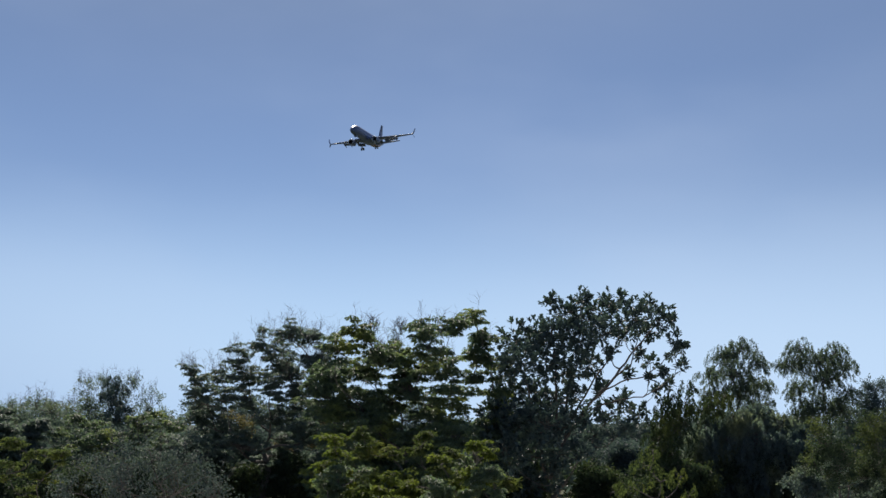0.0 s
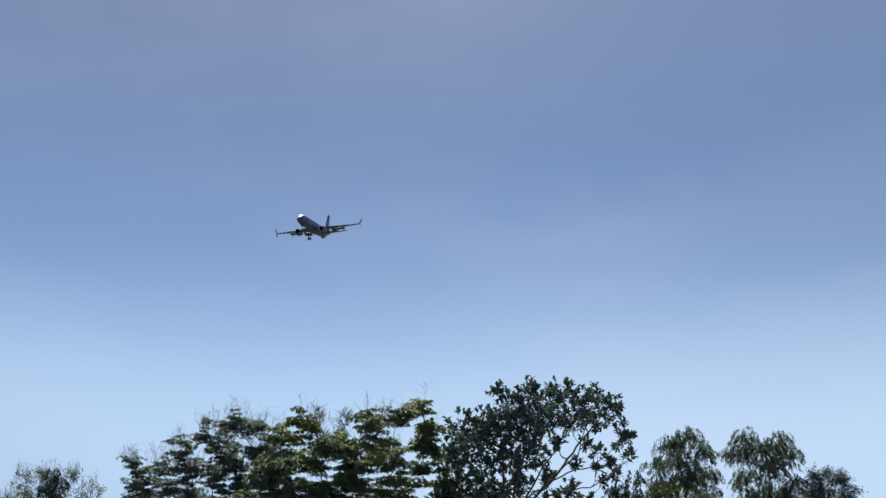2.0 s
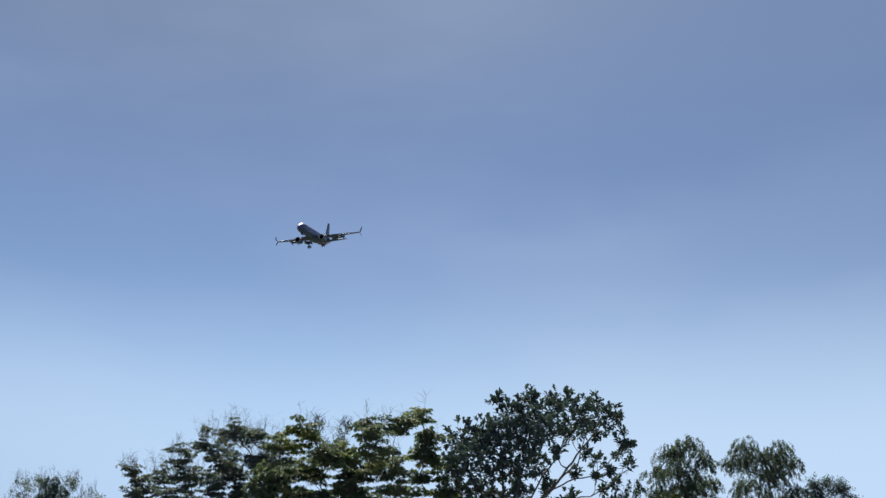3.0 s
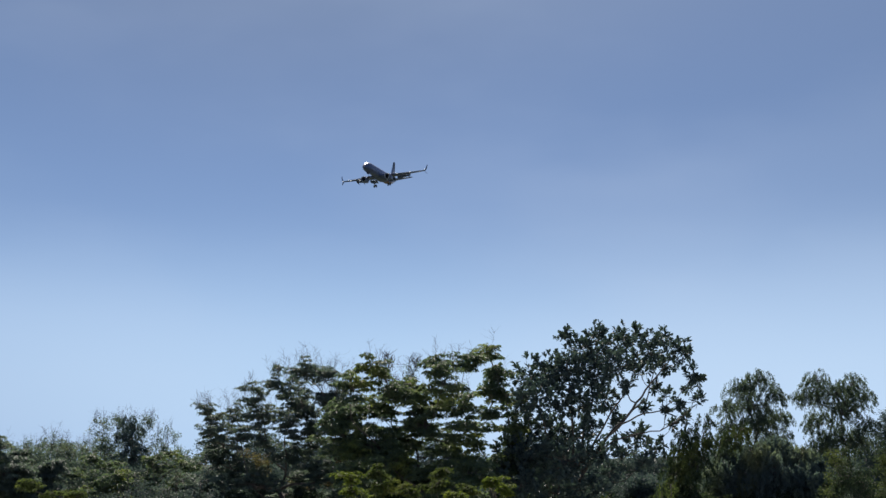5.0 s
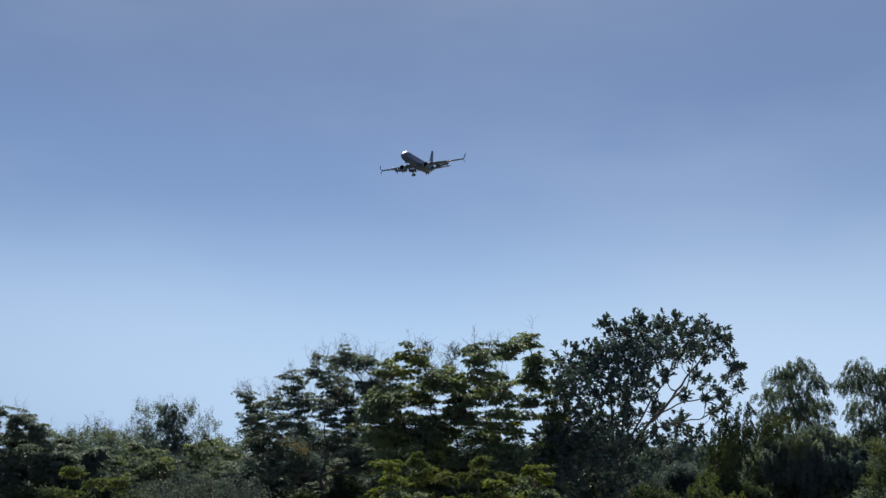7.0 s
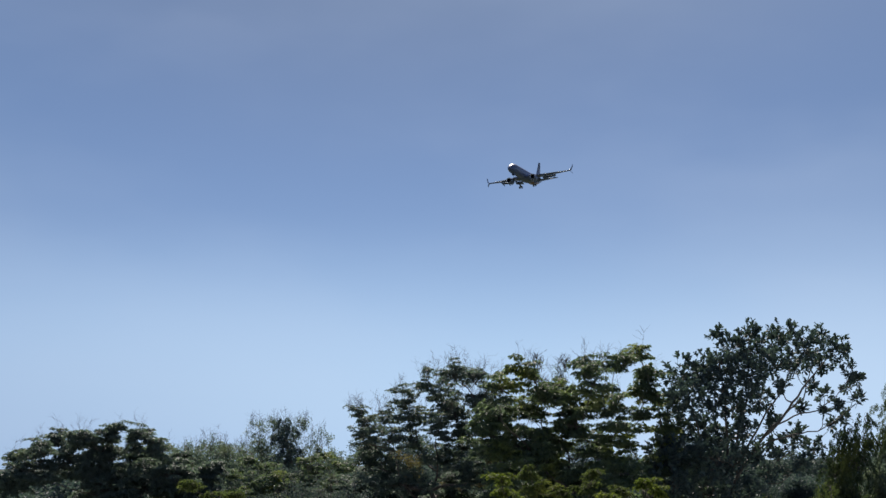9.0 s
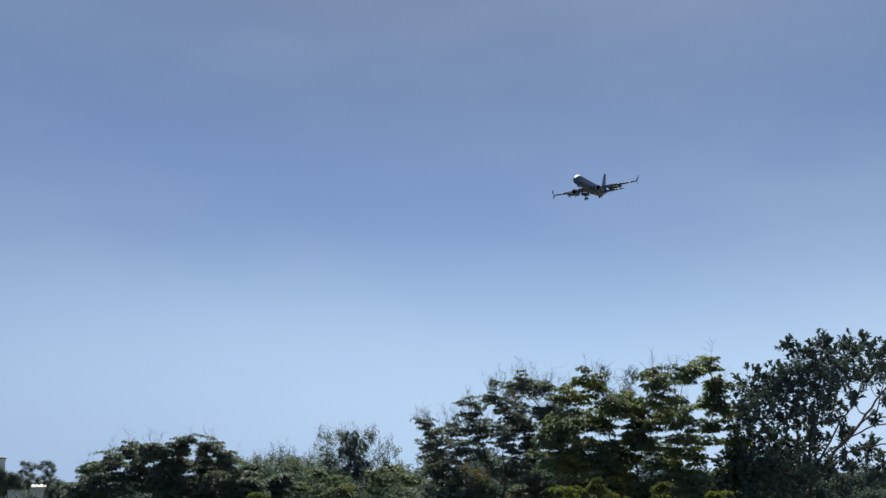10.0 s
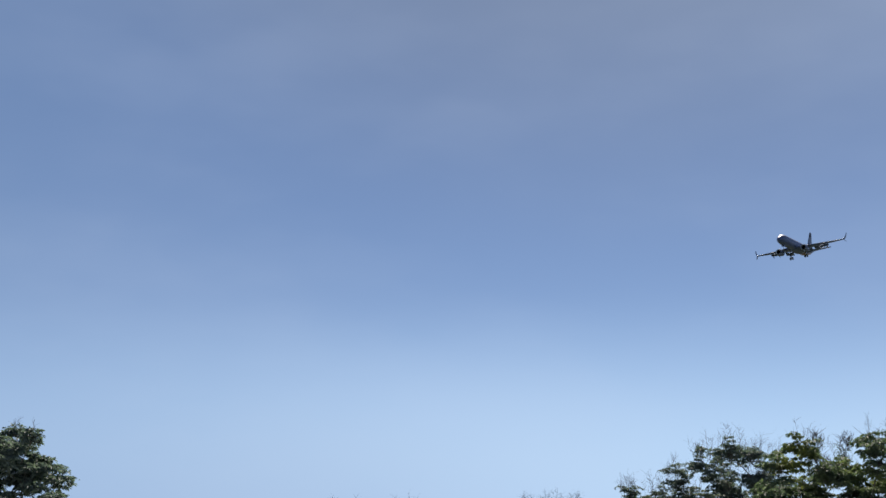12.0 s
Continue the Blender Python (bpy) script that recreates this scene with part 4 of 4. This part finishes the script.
DARK_METAL = rough_material("dark_metal", (0.05, 0.05, 0.055), (0.09, 0.09, 0.095), 2.0, 0.4, 0.0, 0.7)
GLASS, gn, gl, gb = material("cockpit_glass")
gb.inputs["Base Color"].default_value, gb.inputs["Roughness"].default_value = (0.02, 0.025, 0.03, 1), 0.05


def rings(sections, sides=28):
    """Loft of ellipses along y: y, half width, half height, centre z."""
    verts, faces = [], []
    for y, w, h, z in sections:
        for k in range(sides):
            a = 2 * math.pi * k / sides
            verts.append((w * math.cos(a), y, z + h * math.sin(a)))
    for i in range(len(sections) - 1):
        for k in range(sides):
            k2 = (k + 1) % sides
            faces.append((i * sides + k, (i + 1) * sides + k, (i + 1) * sides + k2, i * sides + k2))
    faces.append(tuple(range(sides)))
    faces.append(tuple(range((len(sections) - 1) * sides + sides - 1, (len(sections) - 1) * sides - 1, -1)))
    return verts, faces


FOIL = [(0.0, 0.0), (0.02, 0.28), (0.12, 0.48), (0.35, 0.5), (0.7, 0.26), (1.0, 0.02), (1.0, -0.02), (0.7, -0.2), (0.35, -0.42), (0.12, -0.36), (0.02, -0.2)]


def aerofoil(stations, upright=False):
    """Loft of wing sections: span place, leading edge y, chord, z, thickness ratio."""
    verts, faces = [], []
    n = len(FOIL)
    for s, y, c, z, t in stations:
        for u, v in FOIL:
            verts.append((z + v * t * c, y - u * c, s) if upright else (s, y - u * c, z + v * t * c))
    for i in range(len(stations) - 1):
        for k in range(n):
            k2 = (k + 1) % n
            faces.append((i * n + k, i * n + k2, (i + 1) * n + k2, (i + 1) * n + k))
    faces.append(tuple(range(n)))
    faces.append(tuple(range(len(stations) * n - 1, (len(stations) - 1) * n - 1, -1)))
    return verts, faces


def wheel(parent, x, y, z, r, w):
    """A tyre with its rim, turning about x."""
    prof = [(r * 0.55, -w * 0.45), (r * 0.9, -w * 0.5), (r, -w * 0.28), (r, w * 0.28), (r * 0.9, w * 0.5), (r * 0.55, w * 0.45)]
    v, f = lathe(prof, 20)
    link_mesh("wheel", [(x + c, y + a, z + b) for a, b, c in v], f, RUBBER, parent, True)
    v, f = lathe([(0.02, -w * 0.3), (r * 0.56, -w * 0.42), (r * 0.56, w * 0.42), (0.02, w * 0.3)], 16)
    link_mesh("wheel_rim", [(x + c, y + a, z + b) for a, b, c in v], f, METAL, parent, True)


def rod(name, a, b, r, mat, parent, sides=8):
    return link_mesh(name, *tube([a, b], [r, r], sides), mat, parent, True)


def airliner(m):
    """Twin-engined jet with gear and flaps down; y to the nose, x to the starboard wing tip."""
    jet = tagged(new("airliner"), "dark blue twin-engined airliner with landing gear down in flight", "airplane")
    body = [(19.6, 0.05, 0.05, -0.55), (19.3, 0.45, 0.42, -0.5), (18.6, 0.95, 0.9, -0.38), (17.6, 1.38, 1.38, -0.2), (16.4, 1.68, 1.75, -0.06), (14.8, 1.86, 1.98, 0.0),
            (12.5, 1.88, 2.0, 0.0), (-7.0, 1.88, 2.0, 0.0), (-10.0, 1.78, 1.82, 0.16), (-13.0, 1.45, 1.42, 0.52), (-16.0, 0.95, 0.95, 0.95), (-18.2, 0.5, 0.52, 1.25), (-19.4, 0.2, 0.22, 1.42)]
    link_mesh("fuselage", *rings(body), BLUE, jet, True)
    tagged(link_mesh("belly_panel", *rings([(-3.5, 0.3, 0.1, -1.96), (-5.0, 1.2, 0.5, -1.62), (-8.0, 1.45, 0.62, -1.45), (-11.0, 1.3, 0.7, -0.95), (-14.0, 0.95, 0.6, -0.25), (-17.0, 0.4, 0.3, 0.62)]), RED, jet, True), "dull red belly panel")
    link_mesh("wing_fairing", *rings([(6.4, 0.3, 0.2, -1.7), (4.5, 1.7, 0.7, -1.55), (0.0, 2.05, 0.85, -1.5), (-3.5, 1.9, 0.75, -1.5), (-5.8, 0.4, 0.3, -1.6)]), WING_GREY, jet, True)
    # cockpit glazing, three panes a side
    for sx in (-1, 1):
        for x0, x1, y0, y1, z0 in ((0.05, 0.55, 18.15, 18.0, 0.62), (0.6, 0.98, 17.98, 17.6, 0.6), (1.02, 1.22, 17.55, 16.95, 0.62)):
            v = [(sx * x0, y0, z0 - 0.16), (sx * x1, y1, z0 - 0.16), (sx * x1 * 0.92, y1 - 0.5, z0 + 0.42), (sx * x0, y0 - 0.5, z0 + 0.42)]
            v += [(x * 0.9, y - 0.12, z - 0.1) for x, y, z in v]
            link_mesh("cockpit_window", v, [(0, 1, 2, 3), (7, 6, 5, 4), (0, 4, 5, 1), (1, 5, 6, 2), (2, 6, 7, 3), (3, 7, 4, 0)], GLASS, jet)
    for sx in (-1, 1):
        wing = link_mesh("wing", *aerofoil([(sx * 1.5, 6.2, 8.2, -1.35, 0.13), (sx * 5.6, 3.2, 5.0, -0.95, 0.12), (sx * 11.5, 0.1, 3.2, -0.36, 0.11), (sx * 16.9, -2.75, 1.65, 0.2, 0.1)]), WING_GREY, jet, True)
        link_mesh("slat", *aerofoil([(sx * 6.4, 3.15, 0.75, -1.12, 0.2), (sx * 11.5, 0.45, 0.6, -0.55, 0.2), (sx * 16.4, -2.15, 0.45, -0.02, 0.2)]), WING_GREY, wing, True)
        for s0, s1, y0, y1, c0, c1, z0, z1 in ((2.2, 5.3, -1.75, -1.7, 1.9, 1.7, -1.5, -1.2), (6.2, 11.2, -1.4, -2.85, 1.5, 1.0, -1.05, -0.5)):
            v, f = aerofoil([(sx * s0, 0, c0, 0, 0.12), (sx * s1, 0, c1, 0, 0.12)])
            t = radians(30)
            v = [(x, y * math.cos(t) + (y0 if abs(x) < (s0 + s1) / 2 else y1), y * math.sin(t) + z + (z0 if abs(x) < (s0 + s1) / 2 else z1)) for x, y, z in v]
            link_mesh("flap", v, f, WING_GREY, wing, True)
        for s, y, z in ((4.2, -0.6, -1.7), (8.0, -1.2, -1.35), (10.6, -2.0, -1.05)):
            v, f = rings([(1.6, 0.05, 0.05, 0.1), (0.6, 0.22, 0.28, 0.0), (-1.0, 0.22, 0.3, -0.2), (-2.6, 0.05, 0.06, -0.75)], 10)
            link_mesh("flap_fairing", [(a + sx * s, b + y, c + z) for a, b, c in v], f, WING_GREY, wing, True)
        # split winglet: a tall upper blade and a short lower one
        for name, pts in (("winglet", [(16.85, -2.7, 1.7, 0.2), (17.35, -3.1, 1.45, 0.55), (17.75, -3.75, 1.0, 1.55), (17.95, -4.6, 0.45, 2.65)]), ("lower_winglet", [(16.95, -2.95, 1.2, 0.16), (17.4, -3.4, 0.8, -0.35), (17.75, -4.1, 0.35, -1.0)])):
            v, f = [], []
            for s, y, c, z in pts:
                v += [(sx * (s - 0.06), y, z), (sx * (s - 0.06), y - c, z), (sx * (s + 0.06), y - c, z + 0.02), (sx * (s + 0.06), y, z + 0.02)]
            for i in range(len(pts) - 1):
                f += [(i * 4 + k, i * 4 + (k + 1) % 4, i * 4 + 4 + (k + 1) % 4, i * 4 + 4 + k) for k in range(4)]
            f += [(0, 1, 2, 3), tuple(len(v) - 1 - k for k in range(4))]
            link_mesh(name, v, f, BLUE, wing)
        # engine
        ex, ey, ez = sx * 4.85, 5.0, -2.35
        prof = [(0.8, 1.6), (0.86, 2.05), (0.98, 2.3), (1.08, 2.15), (1.17, 1.4), (1.18, 0.2), (1.05, -1.3), (0.92, -1.9), (0.84, -1.85), (0.8, 1.2)]
        v, f = lathe(prof, 28)
        pod = link_mesh("engine", [(ex + a, ey + c, ez + b) for a, b, c in v], f, BLUE, jet, True)
        v, f = lathe([(1.0, 2.17), (1.05, 2.33), (0.95, 2.36), (0.87, 2.1)], 28)
        link_mesh("intake_lip", [(ex + a, ey + c, ez + b) for a, b, c in v], f, METAL, pod, True)
        v, f = lathe([(0.02, 1.55), (0.25, 1.15), (0.8, 1.1), (0.8, 1.0), (0.02, 1.0)], 28)
        link_mesh("fan", [(ex + a, ey + c, ez + b) for a, b, c in v], f, DARK_METAL, pod, True)
        v, f = lathe([(0.62, -1.5), (0.55, -2.4), (0.4, -2.9), (0.2, -3.4), (0.02, -3.7)], 20)
        link_mesh("exhaust_cone", [(ex + a, ey + c, ez + b) for a, b, c in v], f, DARK_METAL, pod, True)
        v, f = rings([(1.6, 0.06, 0.15, 1.0), (0.4, 0.2, 0.38, 1.12), (-2.0, 0.2, 0.35, 1.25), (-4.6, 0.05, 0.1, 1.0)], 10)
        link_mesh("pylon", [(ex + a, ey + b, ez + c) for a, b, c in v], f, WING_GREY, pod, True)
        link_mesh("tailplane", *aerofoil([(sx * 0.5, -14.6, 3.9, 1.25, 0.1), (sx * 7.15, -18.6, 1.4, 1.95, 0.09)]), WING_GREY, jet, True)
        # main gear
        gear = rod("main_gear_leg", (sx * 2.86, -0.9, -1.7), (sx * 2.86, -0.9, -4.0), 0.14, METAL, jet)
        rod("side_brace", (sx * 2.86, -0.9, -2.9), (sx * 1.3, -0.9, -1.9), 0.07, METAL, gear)
        rod("axle", (sx * 2.4, -0.9, -4.0), (sx * 3.32, -0.9, -4.0), 0.08, METAL, gear)
        for dx in (-0.43, 0.43):
            wheel(gear, sx * 2.86 + dx, -0.9, -4.0, 0.56, 0.4)
        v, f = rings([(-0.4, 0.03, 0.75, -2.6), (-1.4, 0.03, 0.75, -2.6)], 12)
        link_mesh("gear_door", [(a + sx * 3.15, b, c) for a, b, c in v], f, WING_GREY, gear)
    link_mesh("fin", *aerofoil([(1.4, -11.6, 6.0, 0, 0.1), (2.6, -13.0, 5.2, 0, 0.1), (9.0, -17.9, 2.1, 0, 0.09)], True), BLUE, jet, True)
    link_mesh("fin_fillet", *aerofoil([(1.75, -7.5, 6.0, 0, 0.05), (3.1, -12.6, 3.0, 0, 0.08)], True), BLUE, jet, True)
    nose = rod("nose_gear_leg", (0, 14.9, -1.7), (0, 15.1, -3.75), 0.1, METAL, jet)
    rod("drag_brace", (0, 15.05, -2.9), (0, 13.9, -1.9), 0.06, METAL, nose)
    rod("nose_axle", (-0.3, 15.1, -3.75), (0.3, 15.1, -3.75), 0.06, METAL, nose)
    for dx in (-0.22, 0.22):
        wheel(nose, dx, 15.1, -3.75, 0.34, 0.2)
    for dx in (-0.45, 0.45):
        v, f = rings([(15.9, 0.02, 0.32, -2.25), (14.1, 0.02, 0.32, -2.25)], 10)
        link_mesh("nose_gear_door", [(a + dx, b, c) for a, b, c in v], f, BLUE, nose)
    jet.matrix_world = m
    return jet


airliner(pose(-29.4, 495.4, 115.9) @ pose(0, 0, 0, 0, 0, 164.5) @ pose(0, 0, 0, -1.0, 3.6, 0))
